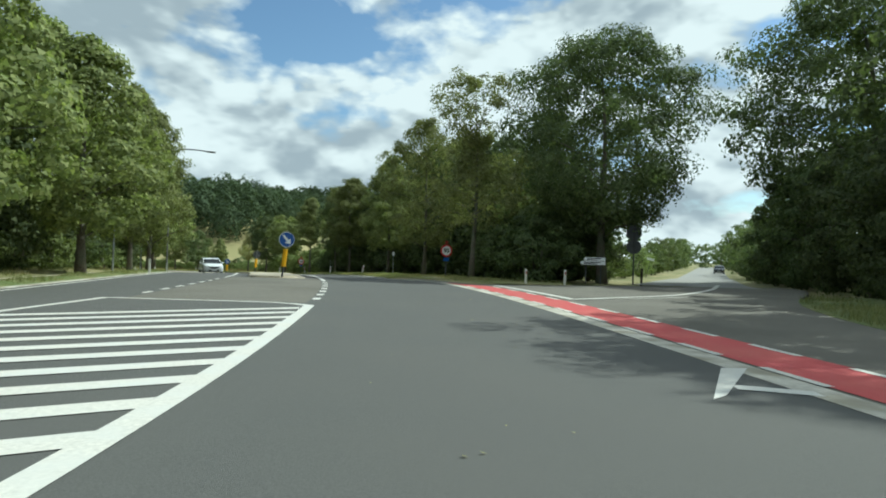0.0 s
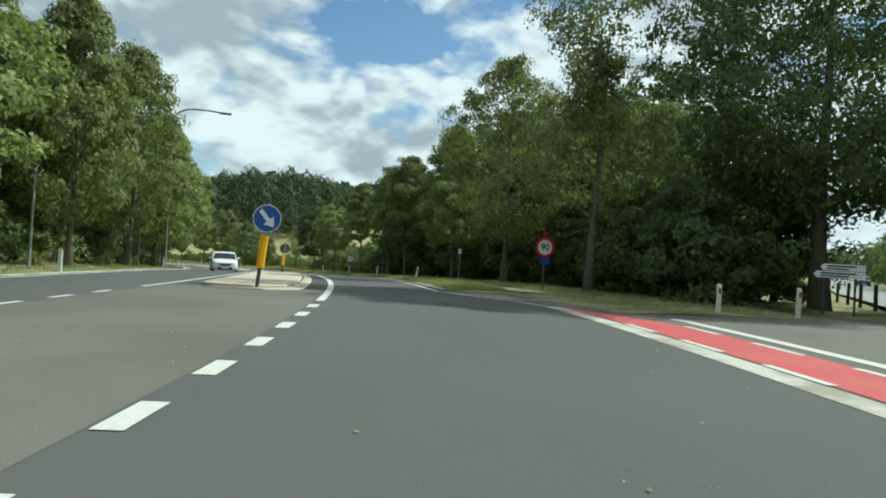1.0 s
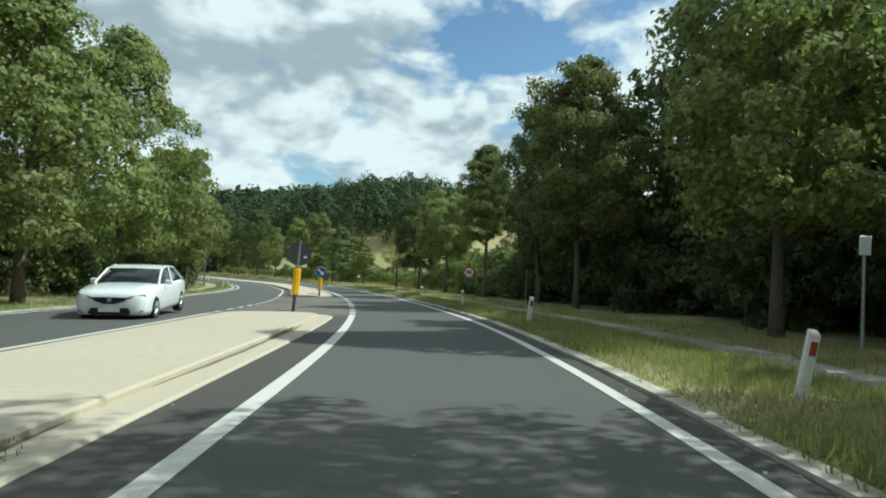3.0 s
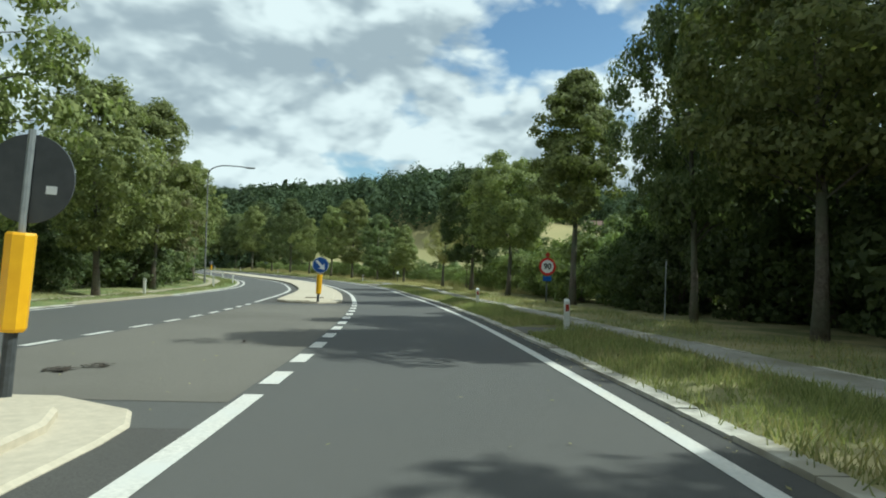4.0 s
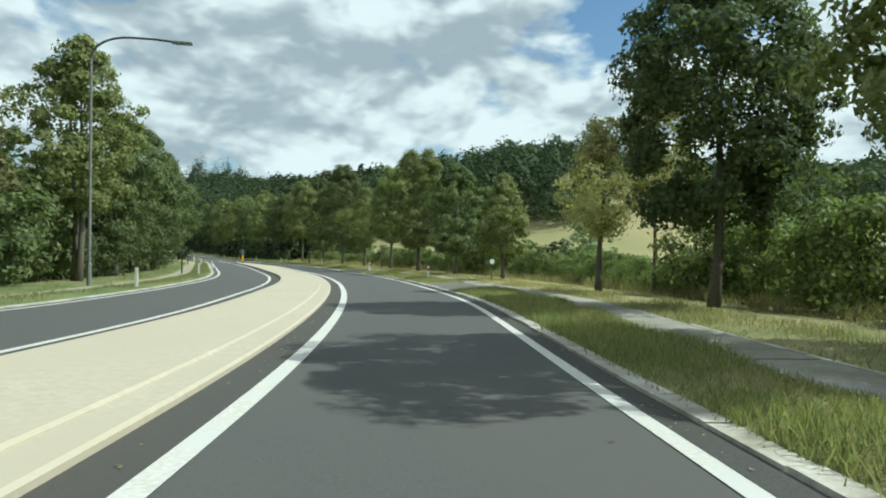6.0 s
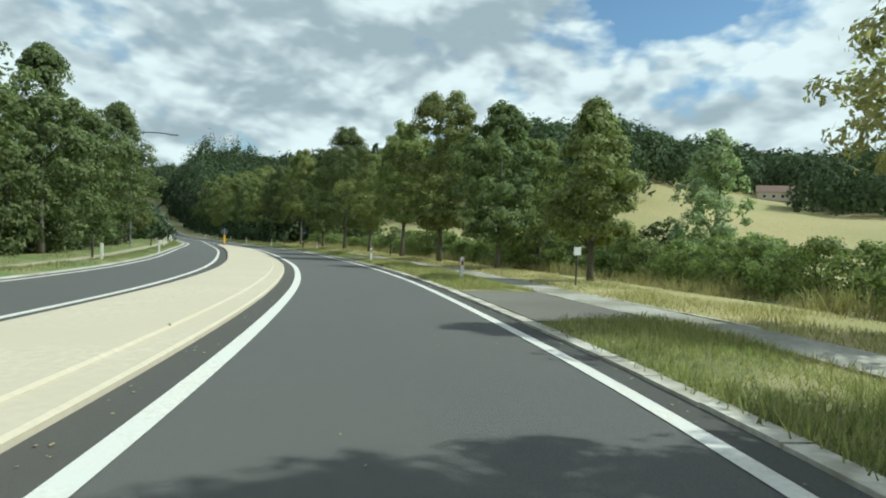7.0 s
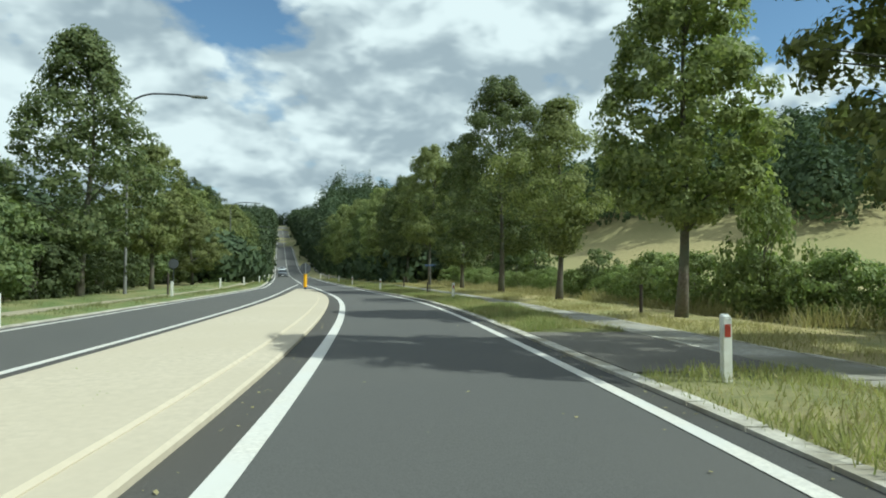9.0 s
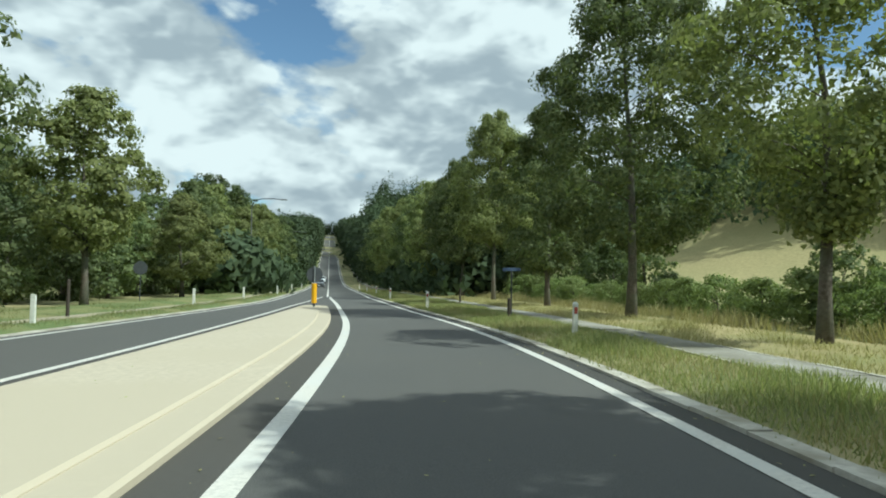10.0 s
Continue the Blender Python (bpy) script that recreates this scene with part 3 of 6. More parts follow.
# cycle path in slabs
random.seed(4)
cycle_path = tagged(new("cycle_path"), "grey concrete cycle path of cast slabs", "cycle path", kind="structure")
s = 38.0
while s < 230:
    h = 0.06 + random.uniform(-0.008, 0.008)
    strip("slab", s + 0.012, s + 3.988, lambda q: CYCLE(q), lambda q: CYCLE(q) + 1.25, PATH_GREY, h, 1.0, 2, 0.12, parent=cycle_path)
    s += 4.0
s = 38.0
while s < 190:
    n = random.uniform(1.2, 2.6)
    for off, gone in ((-0.05, 0.45), (1.19, 0.3)):
        if random.random() > gone:
            strip("edging", s + 0.02, s + n - 0.02, lambda q, o=off: CYCLE(q) + o, lambda q, o=off: CYCLE(q) + o + 0.10, KERB, 0.072 + random.uniform(-0.006, 0.008), 0.7, 1, 0.12, parent=cycle_path)
    s += n
structure(strip("cycle_path", 230, 420, lambda q: CYCLE(q), lambda q: CYCLE(q) + 1.25, PATH_GREY, 0.06, 2.0, 2, 0.12), "grey concrete cycle path", "cycle path")
# paved crossings of the verge
for a, b in CROSSINGS:
    structure(strip("crossing", a, b, KERB_OUT, lambda q: CYCLE(q) + 0.0, ASPHALT_OLD, 0.055, 0.5, 6, 0.3), "paved crossing from the lane to the cycle path", "crossing")
structure(patch("layby_ramp", [(82, -10.9), (92, -10.3), (91, -11.2), (86, -13.0), (82, -13.2)], GRAVEL, 0.06, 0.15), "tan gravel ramp from the road to the footpath", "footpath")

# ---------------------------------------------------------------- traffic islands
def island(name, s0, s1, right, left, label, low=0.035, high=0.115):
    top = tagged(new(name), label, "traffic island", kind="structure")
    n = int((s1 - s0) / 0.5) + 1

    def outline(inset_r, inset_l, inset_e):
        a, b = s0 + inset_e, s1 - inset_e
        ss = np.linspace(a, b, n)
        rr, ll = [], []
        for q in ss:
            r, lft = float(right(q)) - inset_r, float(left(q)) + inset_l
            end = min(q - a, b - q)
            k = math.sqrt(max(0.0, 1 - (1 - min(1.0, end / 1.4)) ** 2)) * 0.75 + 0.25
            c = (r + lft) / 2
            rr.append((q, c + (r - c) * k)), ll.append((q, c + (lft - c) * k))
        return rr, ll

    def slab(nm, ins, h, mat, lab):
        rr, ll = outline(*ins)
        verts, faces = [], []
        for (q, r), (_, e) in zip(rr, ll):
            verts += [at(q, e, h - 0.025), at(q, e + 0.04, h), at(q, r - 0.04, h), at(q, r, h - 0.025), at(q, e, -0.1), at(q, r, -0.1)]
        for i in range(len(rr) - 1):
            k, m = i * 6, i * 6 + 6
            faces += [(k, k + 1, m + 1, m), (k + 1, k + 2, m + 2, m + 1), (k + 2, k + 3, m + 3, m + 2), (k + 4, k, m, m + 4), (k + 3, k + 5, m + 5, m + 3)]
        m = (len(rr) - 1) * 6
        faces += [(0, 4, 5, 3, 2, 1), (m, m + 1, m + 2, m + 3, m + 5, m + 4)]
        return link_mesh(nm, verts, faces, mat, top, lab)

    slab("apron", (0, 0.25, 0), low, CONCRETE, "flat concrete apron")
    slab("raised_slab", (0.43, 0.0, 0.35), high, CONCRETE, "raised pale concrete slab")
    return top


ISL_R = table((30, -2.42), (41, -2.42), (48, -2.45), (53, -2.42), (58, -2.28), (64, -2.12), (66, -2.1), (84, -2.2), (86, -2.2), (92, -2.13), (97, -2.05), (109, -1.99), (115, -1.9), (120, -1.82), (127, -1.72),
              (134, -1.6), (142, -1.56), (149, -1.6), (157, -1.72), (162, -1.74), (168, -1.86), (176, -2.35), (181, -2.7))
ISL_L = table((30, -5.4), (46, -5.5), (50, -5.6), (58, -5.6), (66, -5.35), (80, -5.1), (85, -4.95), (90, -5.05), (97, -4.8), (104, -4.5), (112, -4.5), (121, -4.2), (130, -4.15), (140, -4.25), (152, -4.35), (162, -4.25), (168, -4.15), (176, -3.95), (181, -3.75))
island("traffic_island", 33.3, 66.0, ISL_R, ISL_L, "long pale concrete traffic island with a raised slab")
island("traffic_island", 86.4, 180.5, ISL_R, ISL_L, "long curving pale concrete traffic island with a raised slab", 0.08)
# dirt washed along the step of the slab
for a, b, w in ((37.0, 50.5, 0.13), (52.0, 61.0, 0.11), (95.0, 118.0, 0.07), (121.0, 150.0, 0.05)):
    structure(strip("dirt_streak", a, b, lambda q: ISL_R(q) - 0.428, lambda q, w=w, a=a, b=b: ISL_R(q) - 0.42 + w * max(0.02, 0.55 + 0.6 * noise.noise((q * 0.9, 3.0, w))) * min(1.0, (q - a) / 1.5, (b - q) / 1.5), GRIME, 0.039, 0.25), "olive dirt and moss washed along the concrete step", "dirt")
# drain grates let into the second island
for s, d, w, l in ((89.6, -3.45, 0.85, 0.35), (91.2, -2.36, 0.36, 0.4), (109.2, -2.2, 0.36, 0.4)):
    bm = bmesh.new()
    box(bm, 0, 0, 0, w, l, 0.03, 0.005)
    for k in range(int(w / 0.08)):
        box(bm, -w / 2 + 0.06 + 0.08 * k, 0, 0.02, 0.03, l * 0.86, 0.02)
    g = part("drain_grate", bm, RUST)
    g.matrix_world = pose(*at(s, d, 0.12 if w > 0.6 else 0.042), 0, 0, heading(s))
    tagged(g, "rusty iron drain grate set in the concrete island", "drain grate")

# ---------------------------------------------------------------- road markings
def marking(s0, s1, line, w, h=0.008, label="solid white road line"):
    ob = strip("road_marking", s0, s1, lambda q: line(q) - w / 2, lambda q: line(q) + w / 2, PAINT, h, 0.5 if s1 - s0 < 60 else 1.0)
    return tagged(ob, label, "road marking", kind="structure")


marking(30.0, 66.4, LINE_L, 0.20)
marking(86.4, 200, LINE_L, 0.20)
marking(36.5, 716, LINE_R, 0.17)
marking(32.6, 66, OPP_R, 0.15)
marking(86.5, 200, OPP_R, 0.15)
marking(200, 716, lambda q: q * 0 - 3.0, 0.15)
marking(-78, 81, EDGE_L, 0.15)
marking(91, 716, EDGE_L, 0.15)
for a, b, line, step, long, w in ((17.6, 28.6, LINE_L, 1.765, 0.74, 0.22), (67.0, 85.6, LINE_L, 1.76, 0.9, 0.22), (18.9, 31.0, OPP_R, 1.8, 0.85, 0.15), (66.3, 85.5, OPP_R, 1.8, 0.95, 0.15)):
    s = a
    while s < b:
        o = marking(s, s + long, line, w, 0.009, "short white dash of a broken lane line")
        o["group"] = "lane dashes"
        s += step
# hatched area: an outline and slanting bars
marking(-60, 15.52, LINE_L, 0.26)
HATCH_L = table((-60, -7.6), (13, -7.75), (16, -7.3), (18, -7.0))
marking(-60, 17.0, HATCH_L, 0.2)
structure(patch("road_marking", [(16.85, -7.1), (16.62, -5.5), (16.48, -4.1), (16.3, -3.0), (15.98, -2.42), (15.5, -2.05), (15.5, -1.82), (15.72, -1.84), (16.14, -2.26), (16.48, -2.95), (16.66, -4.1), (16.8, -5.5), (17.03, -7.1)], PAINT, 0.0085), "white line closing the hatched area", "road marking")
s = -23.84
while s < 15.2:
    a, b = -2.12, -7.6
    end = max(b, a - (16.9 - s) * 3.0) if s > 13.5 else b
    slant = 0.55
    o = patch("road_marking", [(s, a), (s + 0.42, a), (s + 0.42 + slant * (end - a), end), (s + slant * (end - a), end)], PAINT, 0.0085)
    o["group"] = "hatch bars"
    structure(o, "slanting white bar of a hatched area", "road marking")
    s += 1.07

# ---------------------------------------------------------------- the side road, the red cycle crossing
def side_point(u, v, h=0.0):
    """u along the side road from its mouth, v to its right."""
    x, y = 13.4 + u * SIDE_SIN + v * SIDE_COS, 33.0 + u * SIDE_COS - v * SIDE_SIN
    return Vector((x, y, float(side_z(x, y)[0]) + h))


def side_strip(name, u0, u1, v0, v1, mat, h, label, cat):
    verts, faces = [], []
    n = int((u1 - u0) / 2) + 1
    for u in np.linspace(u0, u1, n):
        flare = max(0.0, 1 - (u + 16) / 26) ** 2
        verts += [side_point(u, v0 - 3.0 * flare * (v0 < 0), h), side_point(u, v0 * 0.3 + v1 * 0.7, h), side_point(u, v1 + 7.0 * flare, h)]
    for i in range(n - 1):
        for c in (0, 1):
            k = i * 3 + c
            faces.append((k, k + 1, k + 4, k + 3))
    return structure(link_mesh(name, verts, faces, mat), label, cat)


structure(strip("junction", -50, 30.5, 4.5, MOUTH, ASPHALT_OLD, -0.002, 1.0, 8, 0.1, cross=lambda s, u: 0.006 * max(4.5 + (float(MOUTH(s)) - 4.5) * u - 6, 0)), "worn grey asphalt mouth of a side road", "road")
side_strip("side_road", 2, 200, -3.0, 3.0, SIDE_GREY, 0.012, "pale worn asphalt side road", "road")
structure(strip("red_cycle_lane", -30, 31.2, lambda s: 4.72 - 0.15 * smooth(28, 31, s), lambda s: 6.05 - 1.2 * smooth(27, 31.2, s), RED, 0.006, 0.5, 2), "red painted cycle crossing over the side road", "cycle lane")
structure(strip("gutter", -30, 31.3, 4.18, 4.62, KERB, 0.006, 0.5, 1), "pale concrete gutter beside the red cycle lane", "gutter")
s = -20.0
while s < 28:
    for d in (4.72, 5.98):
        o = strip("road_marking", s, s + 1.2, d - 0.07, d + 0.07, PAINT, 0.011, 0.6)
        o["group"] = "cycle lane dashes"
        structure(o, "white dash along the red cycle lane", "road marking")
    s += 2.2
structure(strip("road_marking", 19.8, 29, 6.45, 6.75, PAINT, 0.010, 0.5), "white line beside the red cycle lane", "road marking")


def poly_line(points, w, label):
    bm = bmesh.new()
    pts = [at(s, d, 0.016 + 0.006 * max(d - 6, 0)) for s, d in points]
    rows = []
    for i, p in enumerate(pts):
        t = (pts[min(i + 1, len(pts) - 1)] - pts[max(i - 1, 0)]).normalized()
        n = Vector((-t.y, t.x, 0)).normalized() * w / 2
        rows.append((bm.verts.new(p + n), bm.verts.new(p - n)))
    for a, b in zip(rows, rows[1:]):
        bm.faces.new((a[0], a[1], b[1], b[0]))
    return structure(part("road_marking", bm, PAINT), label, "road marking")


poly_line([(19.8, 6.6), (20.4, 7.8), (21.2, 9.4), (22.2, 11.4), (23.3, 13.0), (25.2, 15.2), (28.2, 18.3), (33.0, 22.8)], 0.24, "curved white edge line of the side road")
poly_line([(19.9, 6.7), (20.2, 8.4), (20.9, 10.2), (21.8, 12.2)], 0.1, "thin worn second edge line of the side road")
# give-way bar and a worn arrow stub beside the lane
structure(patch("road_marking", [(5.7, 3.0), (5.9, 3.25), (7.5, 4.45), (7.5, 4.1)], PAINT, 0.009), "slanting worn white stroke on the lane", "road marking")
structure(patch("road_marking", [(6.2, 3.55), (6.45, 3.6), (6.15, 4.35), (5.9, 4.3)], PAINT, 0.009), "short worn white stroke on the lane", "road marking")
# worn white bars fanning out where the kerb begins
for k, (s0, d0, s1, d1, w) in enumerate(((38.3, 2.55, 36.9, 4.3, 0.10), (37.3, 2.5, 35.5, 4.3, 0.13), (36.4, 2.3, 34.5, 4.27, 0.15), (35.8, 2.3, 33.6, 4.35, 0.17), (36.2, 2.04, 32.9, 3.75, 0.15), (33.0, 3.7, 30.6, 4.5, 0.14), (34.4, 4.6, 33.6, 5.4, 0.10), (36.1, 4.7, 35.4, 5.3, 0.08))):
    rows = []
    for u in np.linspace(0, 1, 8):
        q = w / 2 * (0.75 + 0.5 * noise.noise((u * 4, k, 1.0))) * (1.0 if 0 < u < 1 else 0.4)
        rows.append((s0 + (s1 - s0) * u, d0 + (d1 - d0) * u + 0.06 * noise.noise((u * 3, k, 5.0)), q))
    o = patch("road_marking", [(a - q, b - q) for a, b, q in rows] + [(a + q, b + q) for a, b, q in rows[::-1]], PAINT, 0.0075)
    structure(o, "thin worn white bar where the kerb begins", "road marking")
structure(strip("verge_end", 29.9, 37.5, lambda s: 4.5 - 2.3 * smooth(31.5, 36.5, s), lambda s: 5.9 - 0.9 * smooth(30, 37, s), ASPHALT_OLD, 0.003, 0.5, 3, 0.2), "worn grey paving at the end of the verge", "pavement")
structure(strip("verge", -40, 21.5, lambda s: MOUTH(s) - 0.02, lambda s: MOUTH(s) + 4.0, LAWN, 0.01, 1.0, 5, 0.3, cross=lambda s, u: 0.006 * max(float(MOUTH(s)) - 6, 0) + 0.14 * u), "shaded grass bank beside the junction", "verge")
structure(strip("verge", 30.2, 39.5, lambda s: 5.8 - 0.9 * smooth(30, 37, s), lambda s: 11.5 + 0.3 * (s - 30), GRASS, 0.006, 0.5, 6, 0.3, cross=hump(5.0, 0.05)), "rough dark grass below the old oak", "verge")

# ---------------------------------------------------------------- trees, hedges and woods
def quads(name, v, mat, parent=None, label=""):
    """A mesh of loose quads or triangles from an array (n, 4 or 3, 3)."""
    v = np.asarray(v, np.float32)
    n, k = v.shape[:2]
    me = bpy.data.meshes.new(name)
    me.vertices.add(n * k)
    me.vertices.foreach_set("co", v.reshape(-1))
    me.loops.add(n * k)
    me.loops.foreach_set("vertex_index", np.arange(n * k, dtype=np.int32))
    me.polygons.add(n)
    me.polygons.foreach_set("loop_start", np.arange(0, n * k, k, dtype=np.int32))
    me.polygons.foreach_set("loop_total", np.full(n, k, np.int32))
    me.materials.append(mat)
    me.update(calc_edges=True)
    ob = new(name, me)
    if parent is not None:
        ob.parent = parent
    if label:
        ob["label"] = label
    return ob


def leaf_quads(centres, size, rng, droop=0.35, stretch=1.35, facing=None, loose=0.45):
    """Leaves round the centres: three-cornered blades, turned at random and hanging a little, or lying roughly across a facing."""
    n = len(centres)
    if facing is None:
        a = rng.normal(size=(n, 3))
        a[:, 2] -= droop
    else:
        nor = facing + rng.normal(size=(n, 3)) * loose
        nor /= np.linalg.norm(nor, axis=1, keepdims=True) + 1e-9
        a = rng.normal(size=(n, 3))
        a[:, 2] -= droop
        a -= nor * (a * nor).sum(1)[:, None]
    a /= np.linalg.norm(a, axis=1, keepdims=True) + 1e-9
    b = np.cross(a, rng.normal(size=(n, 3)) if facing is None else nor)
    b /= np.linalg.norm(b, axis=1, keepdims=True) + 1e-9
    k = (size * rng.uniform(0.65, 1.25, n))[:, None]
    a, b = a * k * stretch / 2, b * k / 2
    return np.stack([centres - a, centres + b * 1.1 + a * 0.6, centres - b * 1.1 + a * 0.6], 1)


def crown_points(rng, height, width, clear, clusters, leaves, shape, spread, clump=0.98):
    """Leaf places and facings on clumps inside a crown; shape: 0 round, 1 pointed, 2 columnar, 3 broad and open, 4 ragged tiers, 5 a spire over a round crown."""
    mids, outs, pts, face = [], [], [], []
    top, base = height, clear
    while len(mids) < clusters:
        u = rng.uniform(0, 1)
        if shape == 0:
            r = math.sqrt(max(0.0, 1 - (2 * u - 0.9) ** 2)) if u < 0.95 else 0.3
        elif shape == 1:
            r = min(1.0, 2.6 * u + 0.42) * (1 - u) ** 0.6 * 1.22
        elif shape == 2:
            r = min(1.0, 3 * u + 0.45) * min(1.0, 2.0 * (1 - u) + 0.2)
        elif shape == 3:
            r = math.sin(math.pi * (0.12 + 0.8 * u)) ** 0.7
        elif shape == 4:
            r = (0.62 + 0.38 * math.sin(2.2 * math.pi * u + spread)) * math.sin(math.pi * (0.18 + 0.74 * u)) ** 0.6 * 1.1
        else:
            r = (min(1.0, 3 * u + 0.4) * (1 - u / 0.78) ** 0.5 * 0.75 if u < 0.78 else 0.0) + 0.62 * max(0.0, 1 - u) ** 0.75
        ang = rng.uniform(0, 2 * math.pi)
        wob = 1 + 0.17 * math.sin(2 * ang + 5 * u + spread) + 0.13 * math.sin(5 * ang - 9 * u + 2 * spread)
        q = rng.uniform(0.22, 1.0) ** 0.5
        rad = width / 2 * r * q * wob
        mids.append((rad * math.cos(ang), rad * math.sin(ang), base + u * (top - base) * 0.97))
        outs.append((math.cos(ang) * q, math.sin(ang) * q, 0.9 * u - 0.1))
    mids, outs = np.array(mids), np.array(outs)
    per = max(6, leaves // clusters)
    size = (0.085 * width + 0.25) * clump
    for c, o in zip(mids, outs):
        v = rng.normal(size=(per, 3)) + o * 0.55 + np.array([0, 0, 0.25])
        v /= np.linalg.norm(v, axis=1, keepdims=True)
        k = v * np.array([1, 1, 0.72]) * size * rng.uniform(0.5, 1.0) * rng.uniform(0.45, 1.08, per)[:, None]
        k[:, 2] -= 0.10 * np.hypot(k[:, 0], k[:, 1])
        pts.append(c + k)
        face.append(v + o * 0.4)
    n = leaves // 9
    core = rng.choice(len(mids), n)
    inner = mids[core] * np.array([0.5, 0.5, 1.0]) * rng.uniform(0.4, 1.1, (n, 1)) ** np.array([1, 1, 0.15]) + rng.normal(size=(n, 3)) * 0.12 * size
    pts.append(inner), face.append(rng.normal(size=(n, 3)))
    return mids, np.concatenate(pts), np.concatenate(face)


def make_tree(name, label, seed, height, width, clear, leaf, shape=0, clusters=95, leaves=6000, leaf_size=0.26, trunk=0.16, category="tree", group="", stems=1):
    rng = np.random.default_rng(seed)
    top = tagged(new(name), label, category, group)
    bm = bmesh.new()
    mids, pts, face = crown_points(rng, height, width, clear, clusters, leaves, shape, seed * 1.7)
    axis = []
    for st in range(stems):
        off = rng.uniform(-1, 1, 2) * (0.12 if stems == 1 else 0.5)
        n = 7
        axis = []
        for i in range(n):
            u = i / (n - 1)
            axis.append((off[0] * (u if stems == 1 else 0.3 + u) + 0.06 * width * math.sin(3 * u + seed) * u, off[1] * (u if stems == 1 else 0.3 + u) + 0.05 * width * math.cos(4 * u + seed) * u - 0.05 * width * u, -0.25 + u * (height * 0.86 + 0.25)))
        rad = [trunk * (1.35 if i == 0 else 1.0) * (1 - 0.86 * (i / (n - 1))) for i in range(n)]
        tube(bm, axis, rad, 8)
    pick = rng.choice(len(mids), size=min(len(mids), 26 if height > 5 else 10), replace=False)
    for i in pick:
        c = mids[i]
        start = max(clear * 0.75, min(c[2] - 0.28 * np.hypot(c[0], c[1]) - 0.4, height * 0.74))
        u = (start + 0.25) / (height * 0.86 + 0.25)
        j = min(len(axis) - 2, int(u * (len(axis) - 1)))
        f = u * (len(axis) - 1) - j
        a0 = np.array(axis[j]) * (1 - f) + np.array(axis[j + 1]) * f
        mid = (a0 + c) / 2 + np.array([0, 0, 0.10 * np.linalg.norm(c - a0)])
        r0 = max(0.018, trunk * 0.36 * (1 - u))
        tube(bm, [tuple(a0), tuple(mid), tuple(c)], [r0, r0 * 0.7, r0 * 0.25], 5, False)
    part("trunk", bm, BARK, top, smooth_shade=True)
    quads("crown", leaf_quads(pts, leaf_size, rng, facing=face), leaf, top)
    return top


SET = {}


def plant(proto, x, y, z, k=1.0, kz=None, turn=None):
    """Stand a tree there, scaled and turned: the original itself the first time, then copies of it."""
    kz = k if kz is None else kz
    m = pose(x, y, z, 0, 0, random.uniform(0, 360) if turn is None else turn) @ Matrix.Diagonal((k, k, kz, 1))
    if proto.name not in SET:
        SET[proto.name] = (k, k, kz)
        proto.matrix_basis = m
        return proto
    q = SET[proto.name]
    return copy_thing(proto, m @ Matrix.Diagonal((1 / q[0], 1 / q[1], 1 / q[2], 1)))


def place(proto, s, d, k=1.0, kz=None, turn=None):
    p = on_land(s, d)
    return plant(proto, p.x, p.y, p.z, k, kz, turn)


ROADSIDE = "roadside trees"
LIME_1 = make_tree("lime_tree", "roadside lime tree with an ovoid green crown", 11, 10.0, 5.6, 2.4, LEAF_A, 1, 235, 30000, 0.122, 0.14, group=ROADSIDE)
LIME_2 = make_tree("lime_tree", "roadside lime tree with a full green crown", 12, 11.0, 6.0, 3.5, LEAF_A, 0, 250, 33000, 0.122, 0.155, group=ROADSIDE)
MAPLE = make_tree("maple_tree", "dark green roadside maple with a dense crown", 13, 9.5, 6.2, 2.7, LEAF_B, 0, 250, 32000, 0.122, 0.155, group=ROADSIDE)
SLIM = make_tree("lime_tree", "slim roadside lime tree with a ragged crown", 14, 10.5, 4.6, 1.9, LEAF_B, 2, 190, 23000, 0.122, 0.15, group=ROADSIDE)
AUTUMN = make_tree("maple_tree", "small roadside tree turning orange and yellow", 18, 7.0, 4.2, 2.6, LEAF_D, 1, 160, 8500, 0.11, 0.10, group=ROADSIDE)
FAR_LIME_1 = make_tree("lime_tree", "lime tree with a pointed green crown across the road", 31, 10.0, 5.8, 1.9, LEAF_A, 1, 215, 18000, 0.145, 0.17, group=ROADSIDE)
FAR_LIME_2 = make_tree("lime_tree", "lime tree with a full green crown across the road", 32, 11.0, 6.2, 2.0, LEAF_A, 2, 225, 19000, 0.145, 0.19, group=ROADSIDE)
FAR_MAPLE = make_tree("maple_tree", "dark green maple in the far row", 33, 9.5, 6.4, 2.0, LEAF_B, 0, 225, 18000, 0.145, 0.19, group=ROADSIDE)
FAR_OF = {LIME_1: FAR_LIME_1, LIME_2: FAR_LIME_2, MAPLE: FAR_MAPLE, SLIM: FAR_LIME_1}
TALL_1 = make_tree("ash_tree", "tall dark broadleaf tree at the edge of the wood", 15, 16.0, 9.5, 2.5, LEAF_C, 3, 250, 8400, 0.298, 0.28, group="woodland trees")
TALL_2 = make_tree("oak_tree", "tall green broadleaf tree at the edge of the wood", 16, 15.0, 10.5, 1.8, LEAF_B, 0, 250, 8400, 0.303, 0.30, group="woodland trees")
TALL_3 = make_tree("ash_tree", "tall light green broadleaf tree with an open crown", 17, 17.0, 8.5, 3.0, LEAF_A, 2, 230, 7700, 0.298, 0.26, group="woodland trees")
GIANT = make_tree("oak_tree", "large old oak with dark spreading foliage by the junction", 23, 16.5, 13.5, 3.7, LEAF_C, 3, 460, 52000, 0.165, 0.36)
